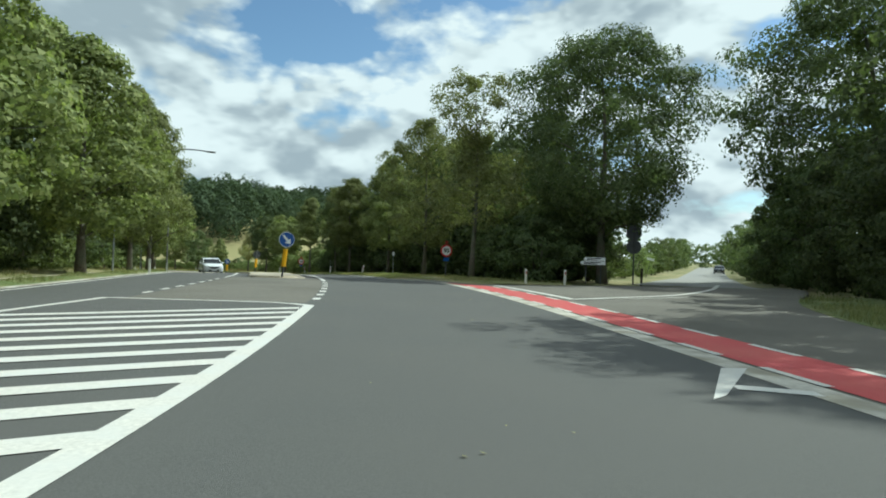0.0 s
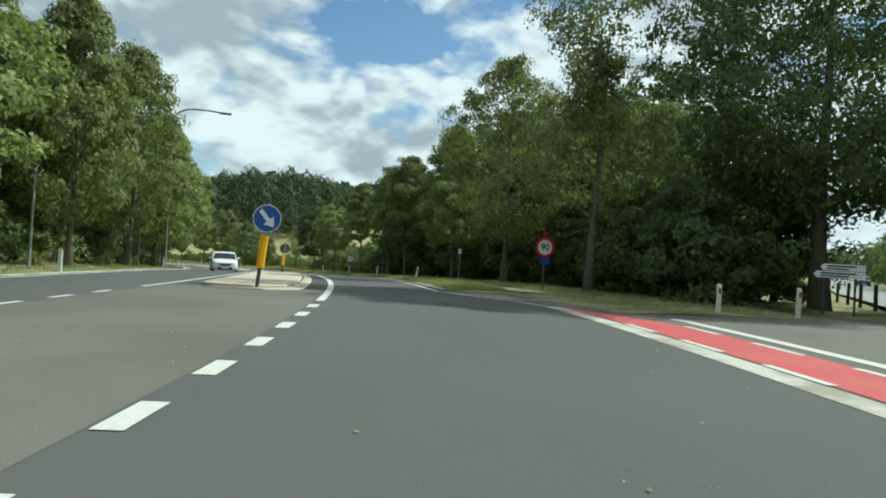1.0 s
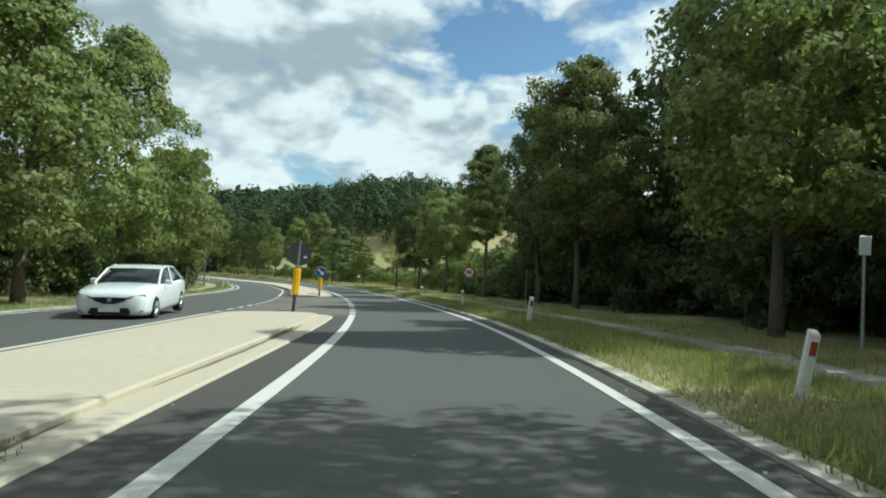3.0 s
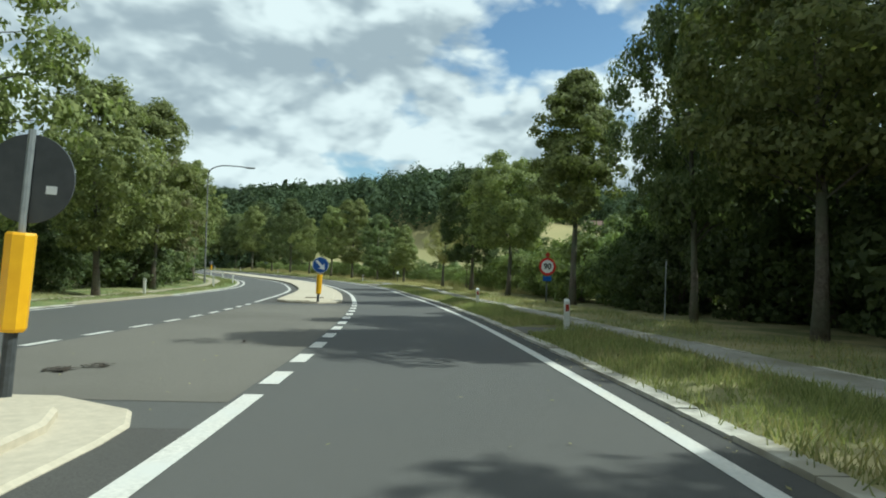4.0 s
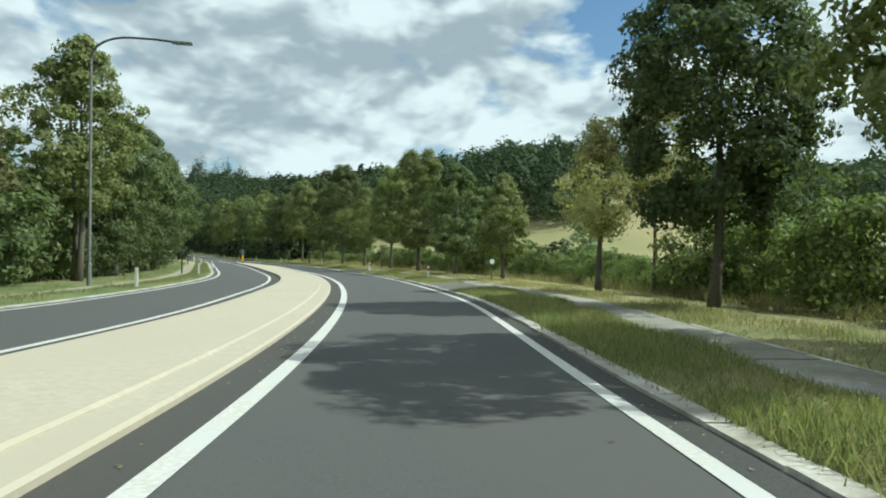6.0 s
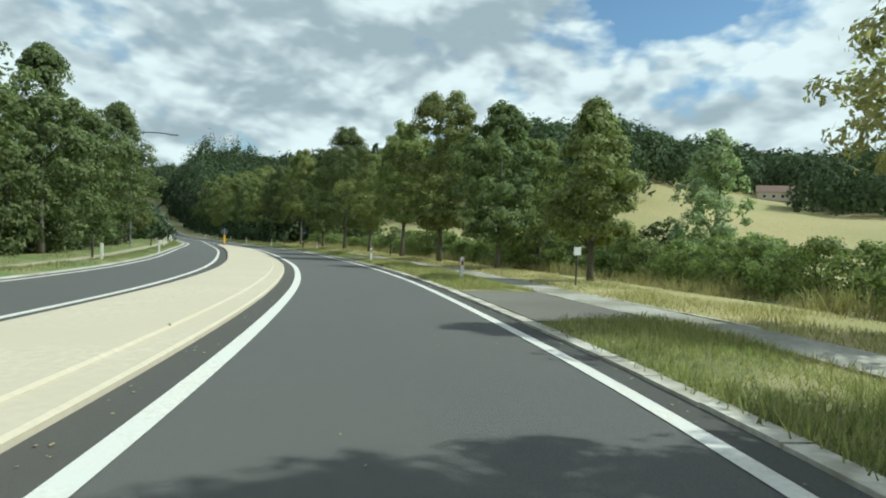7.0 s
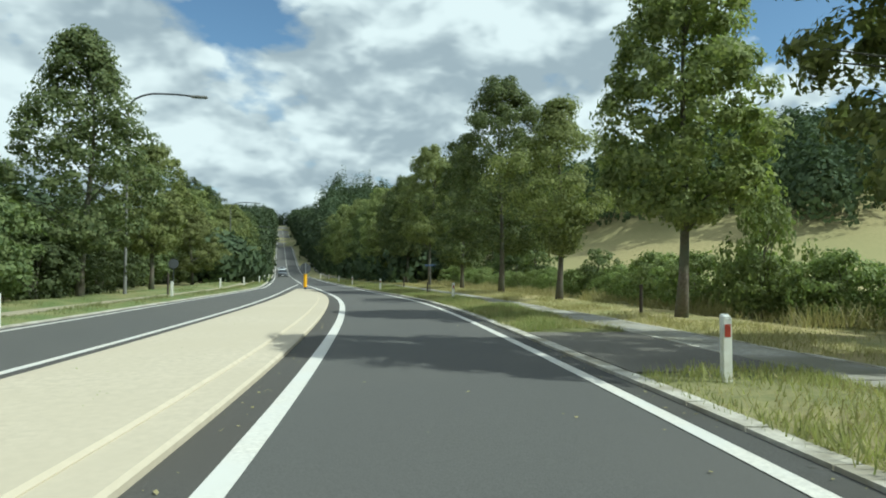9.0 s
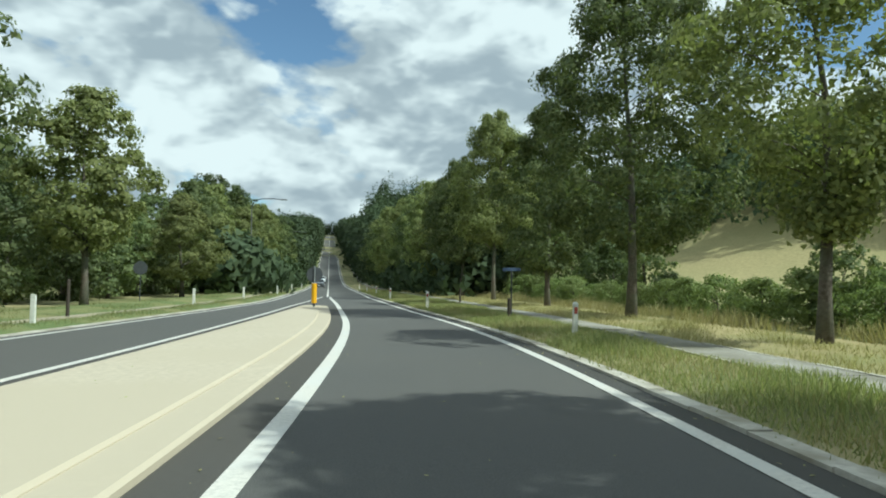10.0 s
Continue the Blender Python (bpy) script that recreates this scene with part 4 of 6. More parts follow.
SILVER = make_tree("poplar_tree", "silvery young poplar beside the field", 19, 6.5, 3.2, 0.6, LEAF_E, 1, 120, 8000, 0.125, 0.11)
THICKET = make_tree("hazel_bush", "tall dark thicket overhanging the side road", 24, 7.4, 6.6, 0.2, LEAF_C, 3, 190, 15000, 0.16, 0.09, "bush", "bushes", 5)
BUSH_1 = make_tree("bush", "light green bush at the edge of the verge", 20, 2.4, 3.4, 0.1, LEAF_F, 0, 95, 3200, 0.115, 0.05, "bush", "bushes", 3)
BUSH_2 = make_tree("bush", "dark green thicket below the trees", 21, 3.6, 4.4, 0.1, LEAF_C, 0, 105, 4000, 0.155, 0.06, "bush", "bushes", 3)
BUSH_3 = make_tree("bush", "tall green hazel bush at the edge of the wood", 22, 5.0, 4.6, 0.2, LEAF_B, 3, 105, 2500, 0.212, 0.07, "bush", "bushes", 4)

random.seed(21)
ROW = 8.5
RIGHT = [  # s, kind, width and height factors
    (58.8, LIME_1, 1.1, 1.15), (72.4, LIME_2, 1.0, 1.06), (77.2, MAPLE, 0.74, 1.16), (180.7, SLIM, 1.0, 1.05), (191.6, LIME_2, 0.95, 1.2), (201.5, MAPLE, 1.0, 1.25),
    (211.0, LIME_1, 1.1, 1.2), (221.0, LIME_2, 1.1, 1.2), (232.0, MAPLE, 1.1, 1.3), (245.0, LIME_2, 1.2, 1.3), (258.0, LIME_1, 1.3, 1.4), (267.0, LIME_2, 1.2, 1.4), (282.0, MAPLE, 1.3, 1.5), (300.0, LIME_2, 1.3, 1.4)]
LEFT = [(-14, LIME_2, 1.2, 1.25), (4, LIME_1, 1.3, 1.3), (20, LIME_1, 1.3, 1.25), (33, SLIM, 1.3, 1.15), (46.0, LIME_1, 0.95, 1.25), (56.0, LIME_2, 1.0, 1.2), (68.0, LIME_1, 1.2, 1.2), (78.0, LIME_2, 1.1, 1.2),
        (195.0, LIME_1, 0.9, 0.72), (210.0, LIME_1, 0.9, 0.75), (226.0, SLIM, 1.1, 1.0), (240.0, LIME_2, 1.1, 1.1), (256.0, MAPLE, 1.1, 1.2), (275.0, LIME_2, 1.1, 1.2)]
for side, rows in ((ROW, RIGHT), (-13.0, LEFT)):
    for s, proto, k, kz in rows:
        place(FAR_OF.get(proto, proto) if side < 0 or s > 205 else proto, s, side + random.uniform(-0.2, 0.2), k, kz)

# the trees that the camera passes nearest, each with a crown of its own: s, d, height, width, height of the lowest leaves, leaf, shape, clumps, leaves, leaf size
SINGLE = [
    ("ash_tree", "tall feathery tree with sky showing through its crown", 38.6, 8.5, 13.8, 7.4, 3.8, LEAF_LIGHT, 4, 170, 14000, 0.125),
    ("lime_tree", "tall lime tree with a loose light green crown", 49.2, 8.5, 13.2, 7.6, 2.8, LEAF_LIGHT, 0, 200, 21000, 0.13),
    ("ash_tree", "tall open tree behind the roadside row", 45.8, 15.0, 10.2, 7.2, 3.0, LEAF_A, 3, 200, 16000, 0.14),
    ("lime_tree", "slim lime tree with a high narrow crown", 87.4, 8.4, 10.9, 4.2, 4.3, LEAF_A, 2, 190, 30000, 0.125),
    ("maple_tree", "sunlit maple with a broad ragged crown", 97.8, 8.5, 9.1, 6.2, 3.2, LEAF_A, 3, 150, 29000, 0.125),
    ("maple_tree", "dark round maple beside the cycle path", 105.8, 8.5, 9.7, 5.7, 2.5, LEAF_C, 0, 190, 30000, 0.125),
    ("maple_tree", "thin roadside tree turning orange and yellow", 113.0, 8.5, 6.9, 4.2, 2.3, LEAF_D, 4, 120, 8500, 0.10),
    ("lime_tree", "small pointed lime tree", 124.5, 8.5, 6.2, 3.2, 1.6, LEAF_A, 1, 110, 17000, 0.11),
    ("lime_tree", "compact lime tree with a rounded top", 133.4, 8.5, 8.1, 4.0, 1.6, LEAF_B, 2, 140, 22000, 0.12),
    ("lime_tree", "lime tree with a tall pointed leader", 142.6, 8.5, 10.9, 5.1, 2.3, LEAF_A, 3, 200, 32000, 0.12),
    ("hazel_tree", "bushy light green tree behind the row", 134.0, 11.0, 6.6, 3.9, 0.4, LEAF_F, 2, 130, 12000, 0.11),
    ("poplar_tree", "pale silver-green open tree behind the row", 144.4, 12.3, 8.6, 4.2, 1.6, LEAF_E, 4, 130, 14000, 0.11),
    ("lime_tree", "tall ragged lime tree", 151.6, 8.5, 10.6, 4.6, 2.9, LEAF_A, 0, 180, 27000, 0.125),
    ("ash_tree", "light green tree with an open feathery crown", 161.6, 8.5, 9.3, 5.9, 2.4, LEAF_A, 4, 170, 20000, 0.11),
    ("lime_tree", "tall full lime tree", 170.8, 8.5, 13.4, 7.0, 2.8, LEAF_B, 2, 250, 36000, 0.125),
    ("maple_tree", "full round maple across the road", 89.6, -13.0, 9.5, 5.4, 2.2, LEAF_A, 0, 190, 18000, 0.145),
    ("lime_tree", "tall ovoid lime tree across the road", 99.4, -13.0, 11.3, 5.0, 2.7, LEAF_A, 2, 190, 19000, 0.145),
    ("maple_tree", "bronze-leaved tree across the road", 109.6, -13.6, 9.3, 4.6, 1.8, LEAF_BRONZE, 1, 170, 16000, 0.145),
    ("lime_tree", "ovoid lime tree on a clear double trunk", 120.4, -12.8, 10.8, 4.7, 3.2, LEAF_A, 2, 180, 18000, 0.14),
    ("maple_tree", "dark green maple in the far row", 129.5, -13.2, 9.0, 5.4, 2.0, LEAF_B, 0, 190, 16000, 0.145),
    ("maple_tree", "tall dark green tree with a pointed top", 140.6, -13.0, 10.4, 5.0, 2.0, LEAF_B, 1, 190, 17000, 0.145),
    ("maple_tree", "broad dark green maple across the road", 149.2, -13.0, 9.0, 5.6, 2.2, LEAF_B, 0, 190, 17000, 0.145),
    ("lime_tree", "dark bushy lime tree behind the lamp", 165.4, -12.9, 12.3, 6.6, 2.4, LEAF_B, 1, 210, 20000, 0.145),
    ("lime_tree", "free-standing lime tree with a full round crown", 178.6, -13.0, 9.6, 5.2, 2.6, LEAF_A, 0, 200, 18000, 0.145),
]
for i, (name, label, s, d, high, wide, clear, leaf, shape, clumps, leaves, size) in enumerate(SINGLE):
    tree = make_tree(name, label, 60 + i, high, wide, clear, leaf, shape, clumps, leaves, size, 0.10 + 0.006 * high, group=ROADSIDE, stems=2 if "double" in label else 1)
    place(tree, s, d)


# woods behind the rows
def scatter(protos, s0, s1, d0, d1, step, k0, k1, keep=None):
    s = s0
    while s < s1:
        q, d, k = s + random.uniform(-0.4, 0.4) * step, random.uniform(d0, d1), random.uniform(k0, k1)
        if keep is None or keep(q, d):
            place(random.choice(protos), q, d, k, k * random.uniform(0.9, 1.12))
        s += step


WOOD = [TALL_1, TALL_2, TALL_3]
DARK = [TALL_1, TALL_1, TALL_2]
# wood on the right, from the junction to the field
def clear_of_side_road(limit):
    def ok(s, d):
        q = at(s, d)
        return (q.x - 13.4) * SIDE_COS - (q.y - 33) * SIDE_SIN < limit
    return ok


scatter(DARK, 41, 50, 15.0, 18.0, 5.0, 0.42, 0.52, clear_of_side_road(-11))
scatter(DARK, 51, 77, 14.5, 17.5, 4.5, 0.74, 0.9)
scatter(DARK, 44, 56, 19, 26, 4.2, 0.7, 0.88, clear_of_side_road(-12))
scatter(DARK, 57, 78, 19, 26, 4.2, 0.95, 1.15)
scatter(DARK, 77, 84, 12.9, 15.5, 2.6, 0.58, 0.70)
scatter(DARK, 85, 89, 12.6, 14.5, 2.0, 0.40, 0.46)
# dark-leaved bushes here: their leaf colour stands in for the wood's deep shade
scatter([BUSH_2], 36, 87, 11.9, 13.9, 1.8, 0.85, 1.2)
scatter([BUSH_2, BUSH_2, BUSH_3], 37, 86, 14.0, 18.0, 2.2, 1.1, 1.5, clear_of_side_road(-8.5))
scatter([BUSH_3, BUSH_2], 38, 62, 18.0, 26.0, 2.2, 1.0, 1.5, clear_of_side_road(-9.5))
for s, d, proto, k, kz in ((51.5, -15.6, FAR_MAPLE, 1.1, 1.3), (62.5, -15.6, FAR_MAPLE, 1.05, 1.3), (73.0, -15.6, FAR_LIME_2, 1.0, 1.15), (83.6, 11.3, BUSH_2, 0.8, 0.9), (85.2, 10.9, BUSH_2, 0.75, 0.8), (86.9, 11.4, BUSH_2, 0.8, 1.0), (89.0, 11.8, BUSH_2, 0.8, 0.95)):
    place(proto, s, d, k, kz)
place(GIANT, 35.7, 16.4, 0.9, 0.97)
for s, d, k in ((38.4, 15.6, 0.72), (39.4, 17.6, 0.8), (41.0, 14.2, 0.7), (42.5, 17.4, 0.9)):
    place(THICKET, s, d, k)
# along the side road
for u, v, proto, k in ((-13, 13.5, GIANT, 1.1), (14, 11.0, GIANT, 1.3), (-2, 11.5, TALL_1, 1.0), (6, 13.5, TALL_1, 0.95), (25, 10.5, TALL_2, 0.75), (-8, 17, TALL_2, 1.1), (8, 17, TALL_1, 1.1), (24, 16, TALL_2, 1.0),
                       (44, 7.4, BUSH_3, 1.5), (52, 7.2, BUSH_3, 1.6), (60, 7.0, BUSH_3, 1.5), (69, 6.0, BUSH_3, 1.75), (80, 6.8, BUSH_3, 1.4), (92, 6.4, BUSH_3, 1.3), (110, 6.4, BUSH_3, 1.3), (130, 6.4, BUSH_3, 1.4),
                       (-14, 9.4, THICKET, 0.9), (-7, 8.6, THICKET, 0.95), (0, 8.0, THICKET, 1.0), (7, 7.4, THICKET, 1.05), (14, 6.9, THICKET, 1.1), (21, 6.9, THICKET, 1.0), (28, 7.0, THICKET, 0.9), (-20, 11.5, THICKET, 0.9), (26, 5.8, BUSH_2, 1.0), (33, 5.8, BUSH_3, 0.9), (40, 5.8, BUSH_2, 0.9), (47, 5.8, BUSH_2, 0.9), 
                       (34, -9.5, BUSH_1, 1.3), (42, -9.0, BUSH_3, 0.9), (52, -8.5, BUSH_1, 1.6), (62, -7.5, BUSH_3, 1.0), (75, -7.5, BUSH_3, 1.2), (90, -7, BUSH_3, 1.3), (106, -7, BUSH_3, 1.4), (124, -7, BUSH_3, 1.5), (145, -7, BUSH_3, 1.6), (158, 3, BUSH_3, 1.6), (150, 9, BUSH_3, 1.8), (168, -2, BUSH_3, 1.5), (172, 5, BUSH_3, 1.5), (170, -8, BUSH_3, 1.5), (10, -11.5, BUSH_3, 0.9), (20, -13, TALL_1, 0.7)):
    p = side_point(u, v)
    plant(proto, p.x, p.y, max(ground_at(p.x, p.y), p.z - 0.15), k)
# bushes between the row and the field on the right
scatter([BUSH_1], 87, 102, 11.0, 13.5, 1.3, 1.1, 1.5)
for s, d, k, kz in ((89.6, 13.2, 0.95, 1.35), (93.5, 14.0, 1.0, 1.15), (97.5, 13.8, 1.0, 1.05)):
    place(BUSH_1, s, d, k * 1.1, kz * 1.45)
scatter([BUSH_1], 98, 112, 11.0, 13.0, 2.0, 0.8, 1.2)
scatter([BUSH_1, BUSH_1, BUSH_3], 101, 114, 14.5, 18.0, 1.7, 0.8, 1.05)
scatter([BUSH_1], 104, 113, 14.5, 17.0, 2.4, 1.15, 1.35)
for s, d, k, kz in ((152.8, 11.9, 0.8, 1.55), (154.4, 12.8, 0.7, 0.9), (150.2, 12.2, 0.7, 0.8)):
    place(BUSH_1, s, d, k, kz)
scatter([BUSH_1, BUSH_3, BUSH_1], 88, 104, 14.0, 19.0, 2.4, 0.9, 1.4)
scatter([BUSH_1], 108, 152, 11.3, 13.5, 1.2, 0.5, 0.74)
scatter([BUSH_1], 112, 138, 13.5, 16.0, 1.6, 0.5, 0.72)
scatter([BUSH_1], 128, 150, 13.5, 17.5, 2.6, 0.45, 0.75)
scatter([BUSH_3], 129, 141, 11.5, 14.5, 3.4, 0.5, 0.7)
scatter([BUSH_1], 150, 200, 11.5, 14.0, 1.3, 0.6, 0.84, lambda s, d: not 171 < s < 184)
scatter([BUSH_1], 170, 185, 11.8, 13.6, 1.2, 0.46, 0.62)
place(BUSH_3, 166.4, 12.8, 0.52)
scatter([BUSH_3, BUSH_2], 185, 210, 13.0, 18.0, 4.0, 0.8, 1.1)
place(BUSH_2, 178.6, 14.2, 0.5)
place(SILVER, 128.0, 16.1)
place(AUTUMN, 112.6, 10.6, 0.85, 1.35)
scatter([TALL_2, TALL_1, TALL_3], 196, 300, 13, 20, 7, 0.75, 1.0)
scatter([BUSH_2, BUSH_3], 100, 172, -15.0, -13.6, 1.9, 0.6, 0.95)
# wood on the left, all along
scatter(WOOD, -30, 60, -19.5, -17.0, 7, 0.7, 0.85)
scatter(WOOD, 60, 166, -20, -17.5, 8.5, 0.42, 0.55)
scatter(WOOD, 186, 215, -20, -17.5, 5.5, 0.40, 0.46)
scatter(WOOD, 170, 184, -22, -20, 6, 0.28, 0.33)
scatter([BUSH_2, BUSH_3, BUSH_1], -20, 210, -17.2, -15.6, 3.0, 0.7, 1.1)
scatter(WOOD, 210, 248, -20, -14, 6, 0.58, 0.7)
scatter(WOOD, 250, 330, -19.5, -13, 8, 0.75, 1.0)
scatter(WOOD, 245, 300, -24, -19, 11, 0.9, 1.1)
scatter([BUSH_2, BUSH_3], 210, 300, -14.0, -12.6, 5, 0.8, 1.1)


# far woods on the hill: many small crowns of clumps
def far_woods(name, label, places, seed, clump=1.15, per=120):
    """Crowns of leafy clumps that face outward, joined into one wood."""
    rng = np.random.default_rng(seed)
    out = []
    for x, y, z, h, w in places:
        n = per
        v = rng.normal(size=(n, 3))
        v /= np.linalg.norm(v, axis=1, keepdims=True)
        v[:, 2] = np.abs(v[:, 2]) * 1.6 - 0.74
        az = np.arctan2(v[:, 1], v[:, 0])
        wob = 1 + 0.13 * np.sin(3 * az + x) + 0.10 * np.sin(7 * v[:, 2] + 4 * az + y) + 0.06 * rng.normal(size=n)
        c = v * wob[:, None] * np.array([w / 2, w / 2, h * 0.55]) + np.array([x, y, z + h * 0.42])
        out.append(leaf_quads(c, clump * w / 7, rng, 0.2, 1.2, v, 0.34))
    ob = quads(name, np.concatenate(out), LEAF_FAR)
    return tagged(ob, label, "woodland", kind="stuff")


def forest_places():
    rng = np.random.default_rng(5)
    n = 24000
    x, y = rng.uniform(-640, 45, n), rng.uniform(200, 420, n)
    s, d = nearest(x, y)
    ramp = y - 190 + 0.05 * x
    edge = 40 + 2 * np.sin(x / 47.0) + 52 * smooth(-84, -62, x) - 20 * smooth(-43, -33, x)
    knoll = (x + 106) ** 2 + (y - 272) ** 2 < 34 ** 2
    farm = ((x + 47) / 17) ** 2 + ((y - 286) / 14) ** 2 < 1
    ok = (knoll | (ramp > edge)) & (np.abs(d + 3) > 11) & ~farm
    got = []
    cells = {}
    for a, b in zip(x[ok], y[ok]):
        i, j = int(a // 9), int(b // 9)
        if (i, j) in cells:
            continue
        cells[(i, j)] = True
        got.append((a, b, rng.uniform(11, 16), rng.uniform(10.5, 14.5)))
    a = np.array(got)
    z = land(a[:, 0], a[:, 1])
    return [(x, y, zz, h, w) for (x, y, h, w), zz in zip(got, z)]


_far = forest_places()
_near = [q for q in _far if math.hypot(q[0] + 50, q[1] - 115) < 215]
_far = [q for q in _far if math.hypot(q[0] + 50, q[1] - 115) >= 215]
far_woods("hill_wood", "dense dark green wood covering the hill", _far, 32, 0.95, 240)
far_woods("hill_wood", "rounded green edge of the wood above the field", _near, 36, 0.5, 800)


def band_places(seed, count, s0, s1, d0, d1, h0, h1):
    rng = np.random.default_rng(seed)
    s, d = rng.uniform(s0, s1, count), rng.uniform(d0, d1, count)
    pts = [at(a, b) for a, b in zip(s, d)]
    z = land(np.array([p.x for p in pts]), np.array([p.y for p in pts]))
    return [(p.x, p.y, zz, rng.uniform(h0, h1), rng.uniform(6, 9)) for p, zz in zip(pts, z)]


far_woods("roadside_wood", "tall dense wood beside the climbing road", band_places(43, 190, 300, 712, -50, -14, 15, 20) + band_places(44, 190, 300, 712, 10, 50, 15, 20) + band_places(51, 16, 708, 719, -14, 14, 11, 15) + band_places(45, 100, 285, 716, -13.5, -10.5, 12, 17) + band_places(46, 100, 285, 716, 7.5, 10, 12, 17), 31, 0.7, 420)
far_woods("hedge", "overgrown green hedge below the trees of the climbing road", band_places(48, 120, 205, 420, -14, -11, 4.0, 6.5) + band_places(49, 120, 200, 420, 8.5, 13, 4.0, 6.5) + band_places(50, 70, 300, 440, 10, 36, 21, 25), 35, 0.6, 260)
far_woods("left_wood", "deep green wood behind the roadside trees", band_places(41, 170, -60, 260, -45, -24, 9, 12.5) + band_places(47, 110, -60, 260, -80, -45, 10, 13), 33, 0.65, 380)
far_woods("right_wood", "deep dark wood behind the roadside trees", [q for q in band_places(42, 200, 44, 76, 22, 75, 9, 14) if (q[0] - 13.4) * SIDE_COS - (q[1] - 33) * SIDE_SIN < -12.5], 34, 0.65, 380)


# grass on the verges
def grass(name, label, mat, seed, runs, density, h0, h1):
    rng = np.random.default_rng(seed)
    out = []
    for s0, s1, f0, f1 in runs:
        n = int((s1 - s0) * 2.0 * density)
        s = rng.uniform(s0, s1, n)
        u = rng.uniform(0, 1, n)
        lo, hi = f0(s), f1(s)
        d = lo + (hi - lo) * u
        thick = np.array([noise.noise((a * 0.4, b * 0.9, seed)) for a, b in zip(s, d)])
        keep = thick + 0.25 * rng.normal(size=n) > -0.30
        s, d, thick, u = s[keep], d[keep], thick[keep], u[keep]
        a, z = np.interp(s, S, HEAD), np.interp(s, S, RZ)
        x, y = np.interp(s, S, RX) + d * np.cos(a), np.interp(s, S, RY) + d * np.sin(a)
        z = z + 0.02 + 0.09 * np.sin(np.pi * np.clip(u, 0, 1))
        h = rng.uniform(h0, h1, len(s)) * (0.66 + 1.05 * np.clip(thick, -0.3, 0.6))
        w = 0.012 + 0.04 * h
        ang = rng.uniform(0, 2 * np.pi, len(s))
        lean = rng.normal(size=(len(s), 2)) * 0.35 * h[:, None]
        base = np.stack([x, y, z], 1)
        side = np.stack([np.cos(ang) * w / 2, np.sin(ang) * w / 2, 0 * w], 1)
        tip = base + np.stack([lean[:, 0], lean[:, 1], h], 1)
        out.append(np.stack([base - side, base + side, tip + side * 0.25, tip - side * 0.25], 1))
    return tagged(quads(name, np.concatenate(out), mat), label, "grass", kind="stuff")


V1 = lambda s: LINE_R(s) + 0.62
V2 = lambda s: CYCLE(s) + 0.06
V3 = lambda s: CYCLE(s) + 1.2
V4 = lambda s: CYCLE(s) + 4.2
W1 = lambda s: EDGE_L(s) - 2.1
W2 = lambda s: EDGE_L(s) - 0.7
W3 = lambda s: EDGE_L(s) - 6.4
W4 = lambda s: EDGE_L(s) - 3.3
RUNS_R = [(36.8, 73.5, V1, V2), (75.5, 114.8, V1, V2), (121.2, 142.6, V1, V2), (148.4, 230, V1, V2)]
RUNS_NEAR, RUNS_FAR = RUNS_R[:2], RUNS_R[2:]
grass("verge_grass", "long green and yellow verge grass", BLADE, 51, RUNS_NEAR, 760, 0.05, 0.20)
grass("verge_grass", "rough green verge grass along the bend", BLADE, 57, RUNS_FAR[1:], 560, 0.05, 0.19)
grass("verge_grass", "bleached yellow-green grass on the sunny verge", PALE, 67, RUNS_FAR[:1], 560, 0.05, 0.19)
grass("verge_grass", "pale seed heads standing in the verge grass", PALE, 64, RUNS_R, 60, 0.10, 0.22)
grass("kerb_grass", "grass hanging over the kerb of the verge", BLADE, 65, [(a, b, lambda s: LINE_R(s) + 0.50, lambda s: LINE_R(s) + 0.72) for a, b, f, g in RUNS_R], 26, 0.05, 0.13)
grass("dry_grass", "dry straw-coloured grass along the bend", DRY, 58, RUNS_FAR, 110, 0.04, 0.17)
grass("dry_grass", "dry straw-coloured grass tufts on the verge", DRY, 52, [(a, b, f, g) for a, b, f, g in RUNS_R] + RUNS_NEAR + [(34, 230, V3, V4), (100, 230, V3, V4)], 110, 0.05, 0.2)
grass("under_tree_grass", "rough green grass under the roadside trees", BLADE, 53, [(36, 112, V3, V4), (30.5, 39, lambda s: 5.7 - 0.8 * smooth(30, 37, s), lambda s: 11.5 + 0.3 * (s - 30))], 130, 0.05, 0.2)
grass("verge_grass", "rough shaded grass and weeds beside the junction", BLADE, 63, [(-12, 21, lambda s: MOUTH(s) + 0.05, lambda s: MOUTH(s) + 2.6)], 260, 0.08, 0.34)
grass("under_tree_grass", "bleached straw-yellow grass between the cycle path and the bushes", DRY, 60, [(110, 230, V3, V4)], 190, 0.05, 0.16)
grass("left_grass", "short green grass on the far verge", BLADE, 54, [(0, 210, W1, W2), (0, 210, W3, W4)], 95, 0.05, 0.16)
grass("left_dry_grass", "dry straw-coloured grass below the far trees", DRY, 55, [(0, 92, W3, W4)], 60, 0.08, 0.28)
grass("weed_tuft", "small olive weeds growing in the joint of the traffic island", BLADE, 59, [(48.0, 49.6, lambda s: ISL_R(s) - 0.41, lambda s: ISL_R(s) - 0.22), (43.0, 43.7, lambda s: ISL_R(s) - 0.41, lambda s: ISL_R(s) - 0.36), (57.6, 59.2, lambda s: ISL_R(s) - 0.41, lambda s: ISL_R(s) - 0.30), (114.6, 114.9, lambda s: -2.54 + 0 * s, lambda s: -2.44 + 0 * s), (113.5, 113.6, lambda s: -2.42 + 0 * s, lambda s: -2.36 + 0 * s)], 170, 0.01, 0.05)
